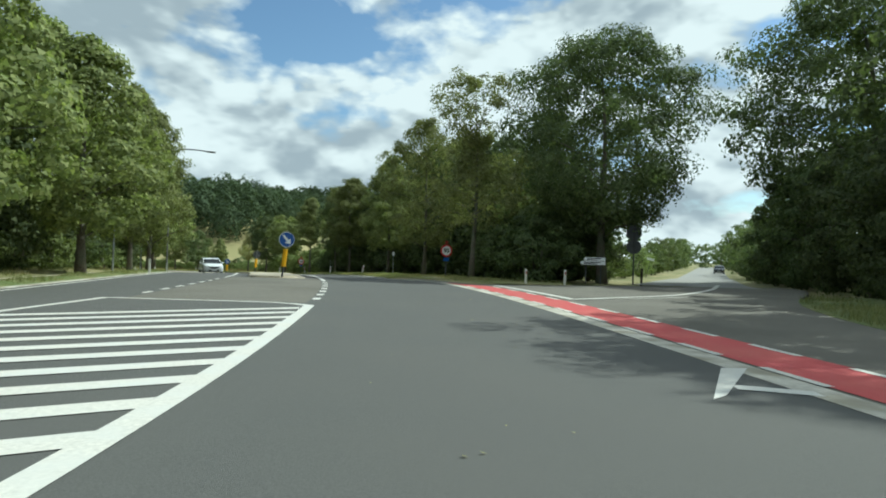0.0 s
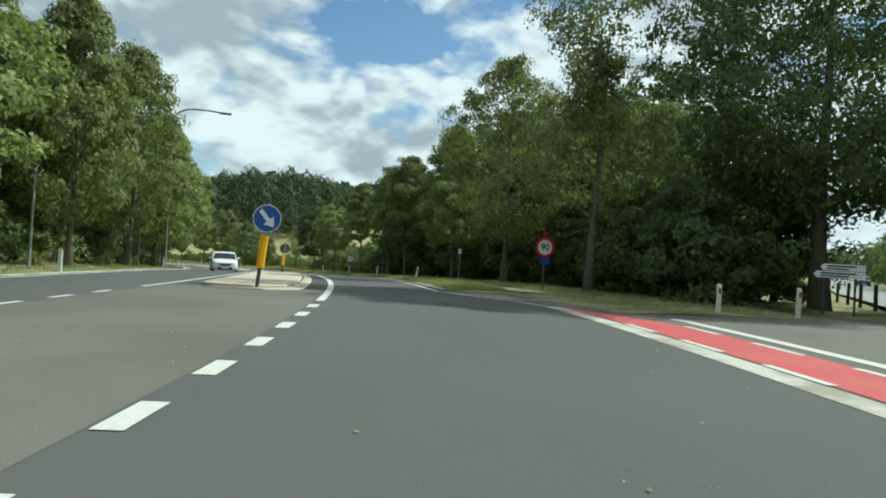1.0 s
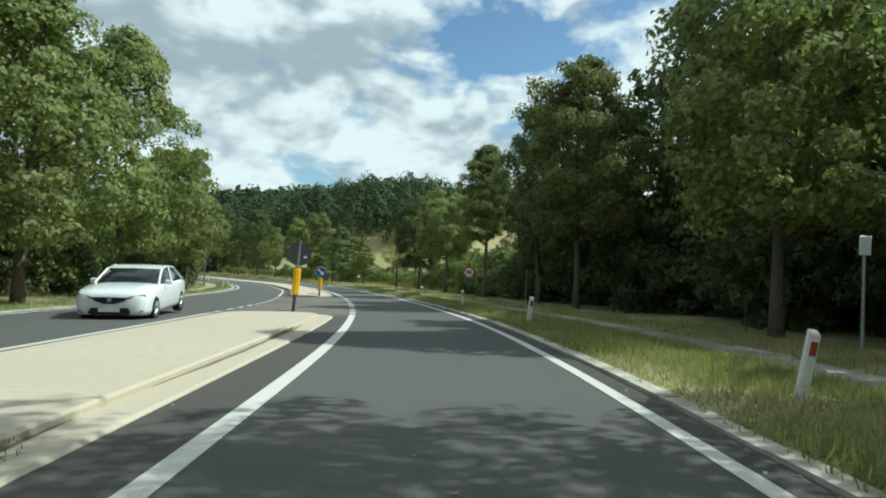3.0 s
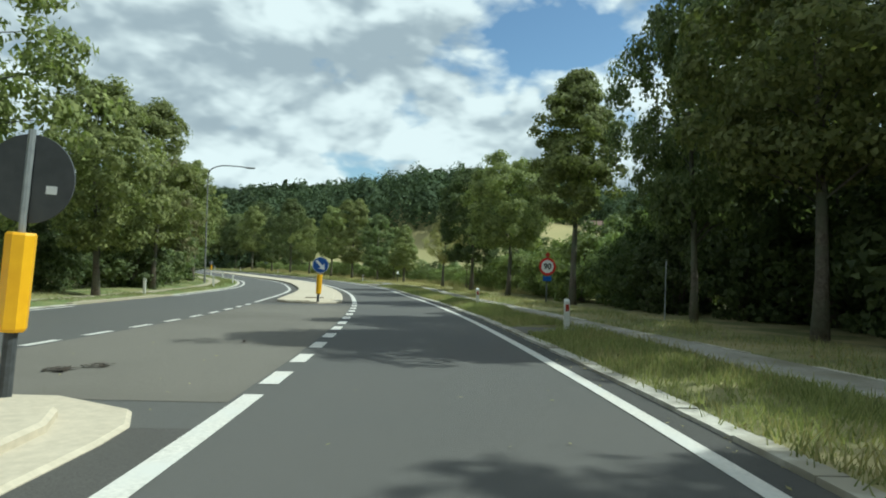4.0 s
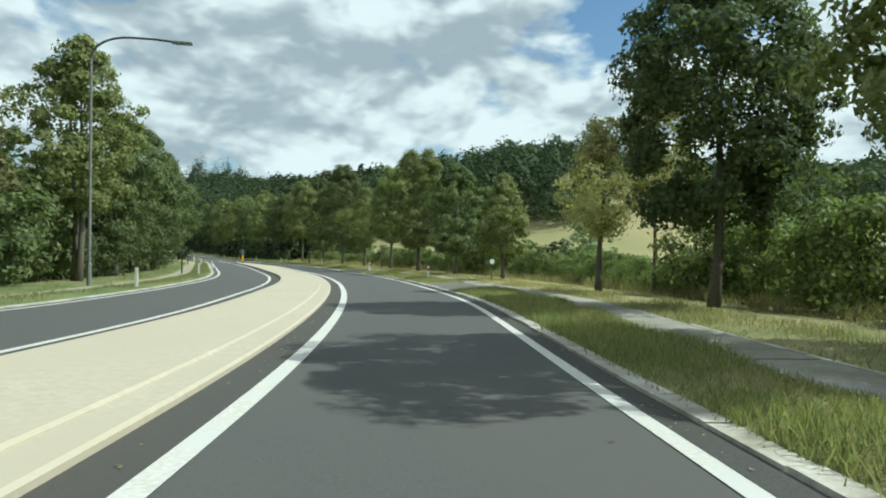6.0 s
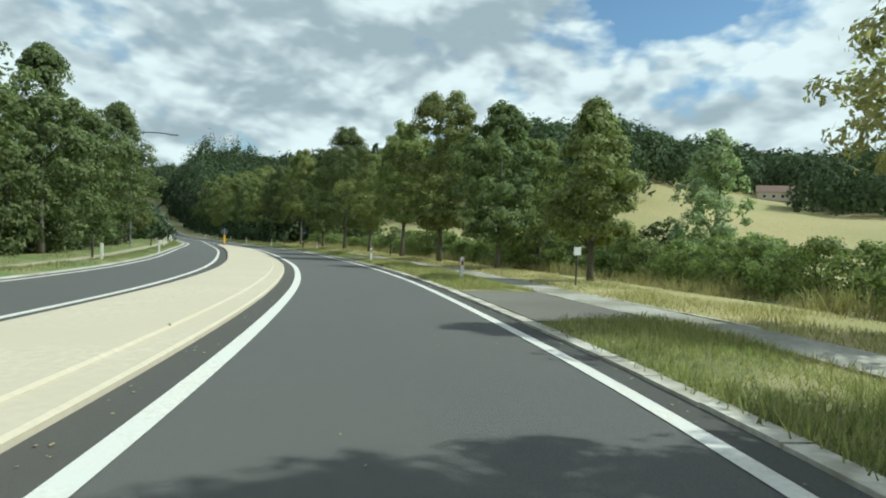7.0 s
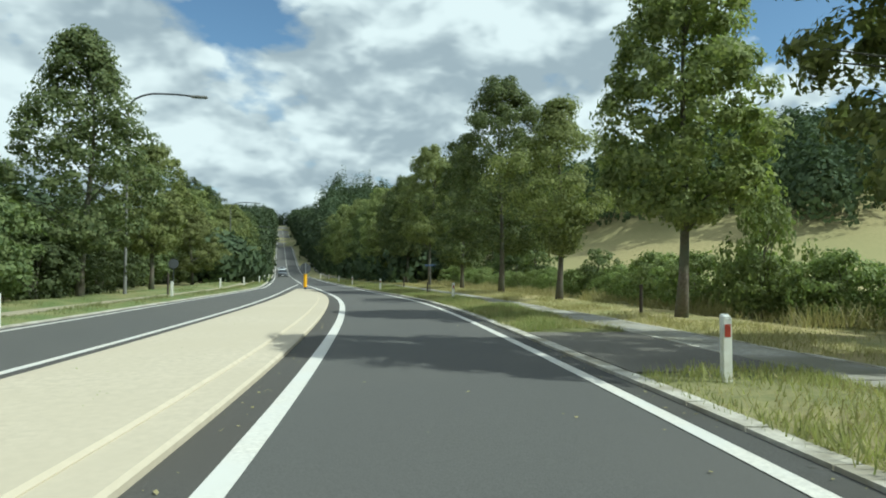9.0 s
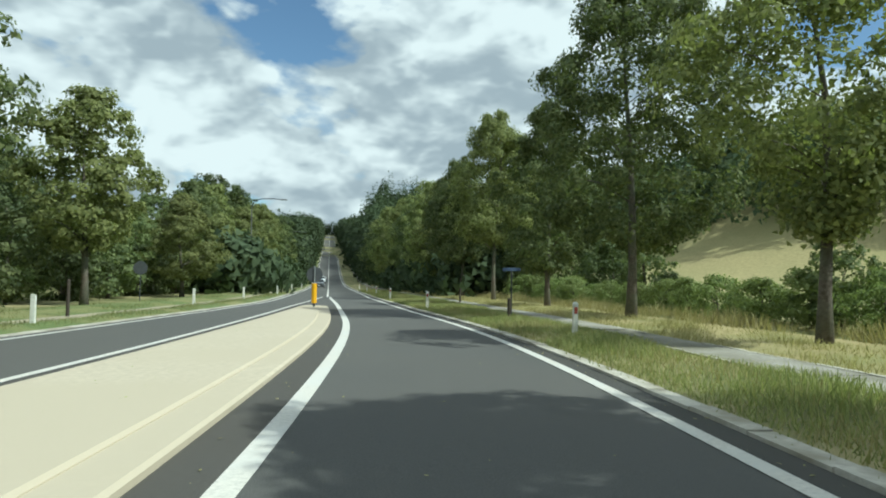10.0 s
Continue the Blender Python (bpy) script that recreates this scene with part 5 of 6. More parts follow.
grass("tall_dry_grass", "tall dry grass in front of the bushes", DRY, 56, [(100, 215, lambda s: CYCLE(s) + 4.6, lambda s: CYCLE(s) + 7.0)], 130, 0.2, 0.6)


# fallen leaves and grit on the lanes, the gutters and the islands
def litter(name, label, mat, seed, runs, size):
    rng = np.random.default_rng(seed)
    out = []
    for s0, s1, d0, d1, n, h in runs:
        s, d = rng.uniform(s0, s1, n), rng.uniform(0, 1, n)
        lo, hi = (f(s) if callable(f) else f + 0 * s for f in (d0, d1))
        pts = np.array([tuple(at(a, b, h)) for a, b in zip(s, lo + (hi - lo) * d)])
        k = size * rng.uniform(0.4, 1.3, n)[:, None]
        ang = rng.uniform(0, 2 * np.pi, n)
        u = np.stack([np.cos(ang), np.sin(ang), rng.normal(size=n) * 0.15], 1) * k
        v = np.stack([-np.sin(ang), np.cos(ang), rng.normal(size=n) * 0.15], 1) * k * 0.7
        out.append(np.stack([pts - u, pts - v * 0.8, pts + u, pts + v], 1))
    return tagged(quads(name, np.concatenate(out), mat), label, "leaf litter", kind="stuff")


litter("leaf_litter", "pale fallen leaves scattered over the road and the gutters", DRY, 61,
       [(0, 200, -1.0, LINE_R, 260, 0.014), (36, 200, lambda s: LINE_R(s) + 0.1, lambda s: LINE_R(s) + 0.55, 900, 0.016), (8, 32, 1.5, 6.0, 180, 0.018), (14, 84, -6.0, -2.2, 220, 0.02),
        (86, 178, lambda s: LINE_L(s) - 0.45, lambda s: LINE_L(s) - 0.2, 260, 0.016), (38, 200, CYCLE, lambda s: CYCLE(s) + 1.2, 1100, 0.075)], 0.022)
litter("island_litter", "small dark leaves and weeds on the traffic islands", BLADE, 62, [(34, 66, -5.4, -2.8, 120, 0.145), (88, 178, lambda s: LINE_L(s) - 2.7, lambda s: LINE_L(s) - 1.4, 420, 0.145)], 0.016)

litter("leaf_litter", "brown fallen leaves below the roadside trees", DEAD_LEAF, 68, [(38.5, 66, lambda s: CYCLE(s) + 1.3, lambda s: CYCLE(s) + 4.4, 3200, 0.12), (66, 112, lambda s: CYCLE(s) + 1.6, lambda s: CYCLE(s) + 4.2, 1500, 0.12)], 0.034)
litter("dead_leaf_clump", "small dark clumps of dead leaves on the turning lane", WOOD_DARK, 66, [(67.45, 67.75, -4.32, -4.05, 34, 0.03), (67.85, 68.1, -4.05, -3.78, 34, 0.03), (71.0, 71.2, -3.0, -2.9, 6, 0.025)], 0.05)

# ---------------------------------------------------------------- signs, posts, lamps
def set_at(ob, s, d, h=0.0, turn=0.0, lean=0.0, side=0.0):
    """Stand a thing whose front faces -y so that it faces traffic of the driven lane."""
    p = at(s, d, h)
    ob.matrix_basis = pose(p.x, p.y, p.z, side, lean, heading(s) + turn)
    return ob


def yellow_bollard(label, low, high, centre, radius):
    """A dark post in a yellow sleeve (from low to high) that carries a round sign on a thin pole."""
    top = tagged(new("keep_right_bollard"), label, "bollard", "island bollards")
    bm = bmesh.new()
    tube(bm, [(0, 0, -0.05), (0, 0, low + 0.06)], [0.055, 0.052], 10)
    part("post", bm, STEEL_DARK, top)
    bm = bmesh.new()
    tube(bm, [(0, 0, low), (0, 0, low + 0.03), (0, 0, high - 0.02), (0, 0, high)], [0.10, 0.115, 0.118, 0.105], 8)
    part("sleeve", bm, YELLOW, top, "ribbed yellow plastic sleeve")
    bm = bmesh.new()
    tube(bm, [(0, 0, high - 0.05), (0, 0, centre + radius + 0.04)], [0.03, 0.03], 8)
    part("pole", bm, STEEL, top)
    k = radius / 0.365
    plate = new("sign_plate")
    plate.parent = top
    plate.matrix_basis = Matrix.Translation((0, -0.04, centre)) @ Matrix.Diagonal((k, 1, k, 1))
    bm = bmesh.new()
    disc(bm, 0.365, 0.0, 0.018)
    part("disc", bm, SIGN_BACK, plate, "dark grey sign back")
    bm = bmesh.new()
    disc(bm, 0.355, -0.003, 0, ring=0.02)
    part("rim", bm, WHITE_SIGN, plate)
    bm = bmesh.new()
    disc(bm, 0.335, -0.0035, 0.001)
    part("face", bm, BLUE, plate, "blue sign face")
    bm = bmesh.new()
    q = Matrix.Rotation(radians(45), 4, "Y")
    shape = [(-0.27, 0.055), (0.06, 0.055), (0.06, 0.17), (0.28, 0.0), (0.06, -0.17), (0.06, -0.055), (-0.27, -0.055)]
    bm.faces.new([bm.verts.new(q @ Vector((x, -0.008, z))) for x, z in shape])
    part("arrow", bm, WHITE_SIGN, plate, "white arrow pointing down to the right")
    return top


def bar_text(parent, x0, x1, z, h, mat, y):
    bm = bmesh.new()
    box(bm, (x0 + x1) / 2, y, z, x1 - x0, 0.003, h)
    return part("text_bar", bm, mat, parent)


set_at(yellow_bollard("yellow bollard with a blue arrow sign, leaning on the island", 0.50, 1.44, 1.94, 0.41), 33.6, -3.68, 0.11, 0, 5.5)
set_at(yellow_bollard("low yellow bollard with a blue arrow sign on the island", 0.30, 1.12, 1.52, 0.345), 86.5, -3.15, 0.11, 0, 2.5)
set_at(yellow_bollard("yellow bollard whose sign faces the oncoming traffic", 0.56, 1.40, 1.86, 0.38), 65.5, -3.45, 0.11, 180, -4.0)
set_at(yellow_bollard("low yellow bollard whose sign faces the oncoming traffic", 0.16, 1.05, 1.45, 0.36), 178.3, -3.15, 0.11, 180, 0)
# a small white sticker on the back of the near one
bm = bmesh.new()
box(bm, 0, 0, 0, 0.09, 0.004, 0.07)
st = part("sticker", bm, WHITE_SIGN, bpy.data.objects["keep_right_bollard.002"])
st.location = (-0.20, -0.012, 1.78)


def speed_sign(label):
    top = tagged(new("speed_limit_sign"), label, "road sign", "speed limit signs")
    bm = bmesh.new()
    tube(bm, [(0, 0.03, -0.1), (0, 0.03, 2.46)], [0.038, 0.038], 10)
    part("pole", bm, STEEL_DARK, top)
    plate = new("sign_plate")
    plate.parent = top
    plate.location = (0, -0.03, 1.84)
    bm = bmesh.new()
    disc(bm, 0.43, 0.0, 0.02)
    part("disc", bm, SIGN_BACK, plate, "dark grey sign back")
    bm = bmesh.new()
    disc(bm, 0.43, -0.003, 0, ring=0.11)
    part("ring", bm, RED_SIGN, plate, "red ring")
    bm = bmesh.new()
    disc(bm, 0.325, -0.002, 0.001)
    part("face", bm, WHITE_SIGN, plate, "white sign face")
    cu = bpy.data.curves.new("number", "FONT")
    cu.body, cu.size, cu.align_x, cu.align_y, cu.extrude, cu.offset = "90", 0.40, "CENTER", "CENTER", 0.001, 0.008
    tmp = new("number", cu)
    bpy.context.view_layer.update()
    me = bpy.data.meshes.new_from_object(tmp)
    bpy.data.objects.remove(tmp)
    me.materials.append(BLACK_SIGN)
    num = new("number", me)
    num.parent = plate
    num.matrix_basis = pose(0, -0.008, 0, 90, 0, 0)
    num["label"] = "black number 90"
    bm = bmesh.new()
    box(bm, 0, -0.02, 1.24, 0.42, 0.02, 0.24, 0.01)
    part("blue_plate", bm, BLUE, top, "small blue plate below the sign")
    bm = bmesh.new()
    box(bm, 0, 0, 0, 0.2, 0.015, 0.2)
    bmesh.ops.rotate(bm, verts=bm.verts[:], matrix=Matrix.Rotation(radians(45), 3, "Y"))
    o = part("diamond", bm, REFLECTOR, top, "small brown-red diamond reflector")
    o.location = (0, -0.02, 2.42)
    return top


set_at(speed_sign("round speed limit sign reading 90 below the trees"), 40.5, 7.35, 0.08, 2)
set_at(speed_sign("round speed limit sign reading 90 beside the cycle path"), 89.0, 7.7, 0.05, 2)


def delineator(label, lean=0.0):
    """A flat white roadside post with a slanted head and a reflector."""
    top = tagged(new("delineator_post"), label, "roadside post", "roadside posts")
    bm = bmesh.new()
    w, t, h = 0.06, 0.05, 0.80
    v = [bm.verts.new(p) for p in ((-w, -t * 0.6, -0.1), (w, -t * 0.6, -0.1), (w, t, -0.1), (-w, t, -0.1), (-w, -t * 0.6, h - 0.05), (w, -t * 0.6, h - 0.05), (w, t, h), (-w, t, h))]
    for f in ((0, 1, 5, 4), (1, 2, 6, 5), (2, 3, 7, 6), (3, 0, 4, 7), (4, 5, 6, 7), (3, 2, 1, 0)):
        bm.faces.new([v[k] for k in f])
    bmesh.ops.bevel(bm, geom=bm.edges[:], offset=0.012, segments=2, affect="EDGES")
    part("body", bm, POST_WHITE, top)
    bm = bmesh.new()
    box(bm, 0, -t * 0.6 - 0.003, h - 0.20, 0.075, 0.006, 0.15, 0.002)
    part("reflector", bm, REFLECTOR, top, "dull red reflector")
    return top


POST = delineator("white plastic roadside post with a red reflector")
posts = [  # s, d, lean sideways, lean back
    (31.1, 9.06, 0, 0), (30.7, 11.14, 1, 0), (51.6, 3.86, 9, 3), (62.2, 3.4, 7, 0), (73.4, 3.45, -1, 0), (84.4, 3.3, -2, 0), (125.1, 4.1, 1, 0), (142.0, 3.95, -1, 0), (163.8, 4.05, 1, 0),
    (178.5, 2.05, 0, 0), (193.0, 1.4, 0, 0), (208.0, 1.5, 0, 0), (224.0, 1.6, 0, 0), (242.0, 1.6, 0, 0)]
left_posts = [(20.0, -11.6, 2), (38.9, -11.0, 0), (62.0, -11.6, 0), (90.8, -11.3, 0), (105.0, -10.2, 1), (116.0, -9.3, 0), (135.0, -9.2, 0), (150.0, -8.6, 1), (166.5, -9.2, 0), (181.0, -9.0, 0),
              (190.2, -8.1, 0), (206.0, -7.4, 0), (224.0, -7.2, 0), (246.0, -7.0, 0)]
set_at(POST, *posts[0][:2], 0.05)
for s, d, lean, back in posts[1:]:
    p = at(s, d, 0.06)
    copy_thing(POST, pose(p.x, p.y, p.z, back, lean, heading(s)))
for s, d, lean in left_posts:
    p = at(s, d, 0.05)
    copy_thing(POST, pose(p.x, p.y, p.z, 0, lean, heading(s) + 180))


def street_lamp():
    """A tall tapered pole with a curved arm and a flat lantern; the arm reaches to +x."""
    top = tagged(new("street_lamp"), "tall grey street lamp with a curved arm over the road", "street lamp", "street lamps")
    bm = bmesh.new()
    tube(bm, [(0, 0, -0.3), (0, 0, 0.9), (0, 0, 0.95), (0, 0, 5.0), (0, 0, 9.6)], [0.095, 0.09, 0.07, 0.058, 0.045], 12)
    part("pole", bm, LAMP_STEEL, top)
    bm = bmesh.new()
    arc = [(0, 0, 9.55)] + [(1.5 * (1 - math.cos(a)), 0, 9.6 + 0.95 * math.sin(a)) for a in np.linspace(0.1, math.pi / 2, 8)] + [(2.4, 0, 10.56), (3.1, 0, 10.52)]
    tube(bm, arc, [0.048] * len(arc), 8)
    part("arm", bm, STEEL_DARK, top)
    bm = bmesh.new()
    box(bm, 3.45, 0, 10.50, 0.85, 0.26, 0.11, 0.03)
    part("lantern", bm, LAMP_STEEL, top, "flat grey lantern")
    bm = bmesh.new()
    box(bm, 3.5, 0, 10.437, 0.6, 0.2, 0.02, 0.006)
    part("lens", bm, LAMP_GLASS, top)
    return top


LAMP = street_lamp()
for i, (s, d) in enumerate(((62.8, -11.6), (118.0, -11.6), (169.3, -12.1), (222.0, -11.7), (272.0, -11.2), (322.0, -11.2))):
    p = on_land(s, d)
    m = pose(p.x, p.y, p.z, 0, 0, heading(s))
    if i == 0:
        LAMP.matrix_basis = m @ Matrix.Diagonal((1, 1, 1.08, 1))
    else:
        copy_thing(LAMP, m @ Matrix.Diagonal((1, 1, 0.90 if i == 1 else 0.925, 1)))


def board_sign():
    """Two stacked pale direction boards with rows of small unreadable writing on two posts."""
    top = tagged(new("direction_board"), "pale direction boards with small writing, stacked on two posts", "road sign")
    for x in (-0.42, 0.42):
        bm = bmesh.new()
        tube(bm, [(x, 0.05, -0.1), (x, 0.05, 1.5)], [0.035, 0.035], 8)
        part("post", bm, STEEL_DARK, top)
    for z, x0, x1 in ((1.33, -0.48, 0.66), (1.11, -0.66, 0.66)):
        bm = bmesh.new()
        shape = [(x0, z - 0.1), (x1, z - 0.1), (x1, z + 0.1), (x0, z + 0.1), (x0 - 0.08, z)]
        f = [bm.verts.new((x, -0.012, q)) for x, q in shape]
        b = [bm.verts.new((x, 0.012, q)) for x, q in shape]
        bm.faces.new(f), bm.faces.new(b[::-1])
        for k in range(5):
            bm.faces.new((f[k], b[k], b[(k + 1) % 5], f[(k + 1) % 5]))
        bmesh.ops.recalc_face_normals(bm, faces=bm.faces[:])
        b = part("board", bm, WHITE_SIGN, top)
        bar_text(b, x0 + 0.10, x1 - 0.25, z + 0.035, 0.045, BLACK_SIGN, -0.016)
        bar_text(b, x0 + 0.10, x1 - 0.45, z - 0.045, 0.04, BLACK_SIGN, -0.016)
    return top


bs = board_sign()
bs.matrix_basis = pose(8.6, 34.8, ground_at(8.6, 34.8) + 0.1, 0, 0, -6)


def small_sign(name, label, h, w, hh, mat, pole=STEEL_DARK, shape="box"):
    top = tagged(new(name), label, "road sign")
    bm = bmesh.new()
    tube(bm, [(0, 0.02, -0.1), (0, 0.02, h)], [0.028, 0.026], 8)
    part("pole", bm, pole, top)
    bm = bmesh.new()
    if shape == "box":
        box(bm, 0, 0, h - hh / 2, w, 0.02, hh, 0.006)
        part("plate", bm, mat, top)
    else:
        disc(bm, w / 2, 0, 0.02)
        o = part("plate", bm, mat, top)
        o.location = (0, -0.02, h - w / 2)
    return top


set_at(small_sign("marker_sign", "thin pole with a small pale plate beside the cycle path", 2.15, 0.22, 0.34, WHITE_SIGN, STEEL), 55.7, 7.85, 0.08)
set_at(small_sign("marker_sign", "low pole with a small white square plate by the trees", 1.25, 0.24, 0.26, WHITE_SIGN), 123.2, 7.32, 0.06)
def stop_sign():
    """The back of an eight-sided sign above a round one on a stout pole."""
    top = tagged(new("stop_sign"), "dark back of an octagonal sign above a round one", "road sign")
    bm = bmesh.new()
    tube(bm, [(0, -0.04, -0.1), (0, -0.04, 3.5)], [0.045, 0.045], 10)
    part("pole", bm, STEEL_DARK, top)
    for z, r, sides in ((3.05, 0.48, 8), (2.2, 0.43, 36)):
        bm = bmesh.new()
        disc(bm, r, 0, 0.025, sides)
        bmesh.ops.rotate(bm, verts=bm.verts[:], matrix=Matrix.Rotation(math.pi / sides, 3, "Y"))
        o = part("plate", bm, SIGN_BACK, top, "octagonal plate" if sides == 8 else "round plate")
        o.location = (0, 0, z)
        bm = bmesh.new()
        box(bm, 0, -0.03, 0, r * 1.2, 0.02, 0.04)
        o = part("bracket", bm, STEEL_DARK, top)
        o.location = (0, 0, z)
    return top


st = stop_sign()
st.matrix_basis = pose(11.5, 36.8, ground_at(11.5, 36.8) + 0.05, 0, 0, -14)
p = side_point(46, -6.7)
o = small_sign("arrow_board", "small white arrow-shaped direction sign on a pole", 2.5, 0.9, 0.3, WHITE_SIGN)
o.matrix_basis = pose(p.x, p.y, p.z, 0, 12, -10)


def bollard_post():
    top = tagged(new("bollard_post"), "short dark wooden post with a slanted top beside the side road", "post", "side road posts")
    bm = bmesh.new()
    v = [bm.verts.new(q) for q in ((-0.07, -0.05, -0.1), (0.07, -0.05, -0.1), (0.07, 0.05, -0.1), (-0.07, 0.05, -0.1), (-0.07, -0.05, 0.95), (0.07, -0.05, 0.95), (0.07, 0.05, 1.02), (-0.07, 0.05, 1.02))]
    for f in ((0, 1, 5, 4), (1, 2, 6, 5), (2, 3, 7, 6), (3, 0, 4, 7), (4, 5, 6, 7), (3, 2, 1, 0)):
        bm.faces.new([v[k] for k in f])
    bmesh.ops.bevel(bm, geom=bm.edges[:], offset=0.012, segments=1, affect="EDGES")
    part("body", bm, WOOD_DARK, top)
    return top


BP = bollard_post()
for k in range(9):
    p = side_point(5.6 + 2.9 * k, -3.1 - 0.30 * k)
    m = pose(p.x, p.y, p.z - 0.06, 0, random.uniform(-2, 2), -24 + random.uniform(-6, 6))
    if k == 0:
        BP.matrix_basis = m
    else:
        copy_thing(BP, m)
# dark round sign with its back to the road on the far side
p = on_land(186.0, -13.0)
o = small_sign("road_sign", "dark back of a road sign below the trees", 2.2, 0.75, 0.75, SIGN_BACK, STEEL_DARK, "disc")
o.matrix_basis = pose(p.x, p.y, p.z, 0, 0, heading(186))


def wooden_post(h):
    top = tagged(new("wooden_post"), "dark weathered wooden post in the grass", "post", "wooden posts")
    bm = bmesh.new()
    tube(bm, [(0, 0, -0.1), (0, 0, h - 0.03), (0.004, 0, h)], [0.055, 0.052, 0.03], 8)
    part("body", bm, WOOD_DARK, top)
    return top


WP = wooden_post(1.0)
p = at(153.0, 8.0, 0.03)
WP.matrix_basis = pose(p.x, p.y, p.z)
for s, d, k in ((169.6, 3.78, 0.75), (171.0, -10.4, 1.2), (187.0, 5.2, 0.9), (140, -10.6, 1.1)):
    p = at(s, d, 0.03)
    copy_thing(WP, pose(p.x, p.y, p.z) @ Matrix.Diagonal((1, 1, k, 1)))
for s, d in ((43.3, -13.7), (67.4, -13.9)):
    p = on_land(s, d)
    bm = bmesh.new()
    tube(bm, [(0, 0, -0.1), (0, 0, 4.2)], [0.06, 0.045], 8)
    o = tagged(new("utility_pole"), "thin pale pole in front of the trees", "pole", "thin poles")
    part("body", bm, STEEL, o)
    o.matrix_basis = pose(p.x, p.y, p.z, 0, 1, 0)


def rail_barrier():
    """Two posts and a rail: a low dark wooden barrier at the edge of the wood."""
    top = tagged(new("wooden_barrier"), "low dark wooden barrier of two posts and a rail", "barrier")
    for x in (-0.55, 0.0, 0.55):
        bm = bmesh.new()
        box(bm, x, 0, 0.42, 0.1, 0.1, 1.04, 0.01)
        part("post", bm, WOOD_DARK, top)
    bm = bmesh.new()
    box(bm, 0, 0, 0.985, 1.4, 0.13, 0.09, 0.012)
    part("rail", bm, WOOD_DARK, top)
    return top


set_at(small_sign("finger_post", "thin pole with a narrow bluish finger plate", 1.75, 0.62, 0.11, FADED_BLUE, STEEL_DARK), 170.4, 4.05, 0.05)
p = on_land(71.2, 10.4)
rail_barrier().matrix_basis = pose(p.x, p.y, p.z, 0, 0, heading(71))
# the tall pale upright paints the sunlit lower part of a tree stem
for s, d, h in ((78.6, 8.2, 1.9), (60.3, 8.6, 1.0)):
    o = tagged(new("marker_pole"), "thin upright beside the cycle path, the pale one a painted sunlit stem patch", "pole", "thin poles")
    bm = bmesh.new()
    tube(bm, [(0, 0, -0.1), (0, 0, h), (0, 0, h + 0.02)], [0.022, 0.02, 0.012], 8)
    part("body", bm, STEEL if h > 1.5 else STEEL_DARK, o)
    set_at(o, s, d, 0.05)

# ---------------------------------------------------------------- vehicles
def panel(bm, outline, proud=0.0):
    """A thick plate on the nose of a car, swept back towards its corners; outline in x and z."""
    nose = lambda x: -2.315 - proud + 0.36 * max(0.0, abs(x) - 0.52)
    front = [bm.verts.new((x, nose(x), z)) for x, z in outline]
    rear = [bm.verts.new((x, nose(x) + 0.12, z)) for x, z in outline]
    bm.faces.new(front), bm.faces.new(rear[::-1])
    for k in range(len(front)):
        j = (k + 1) % len(front)
        bm.faces.new((front[k], rear[k], rear[j], front[j]))
    bmesh.ops.recalc_face_normals(bm, faces=bm.faces[:])


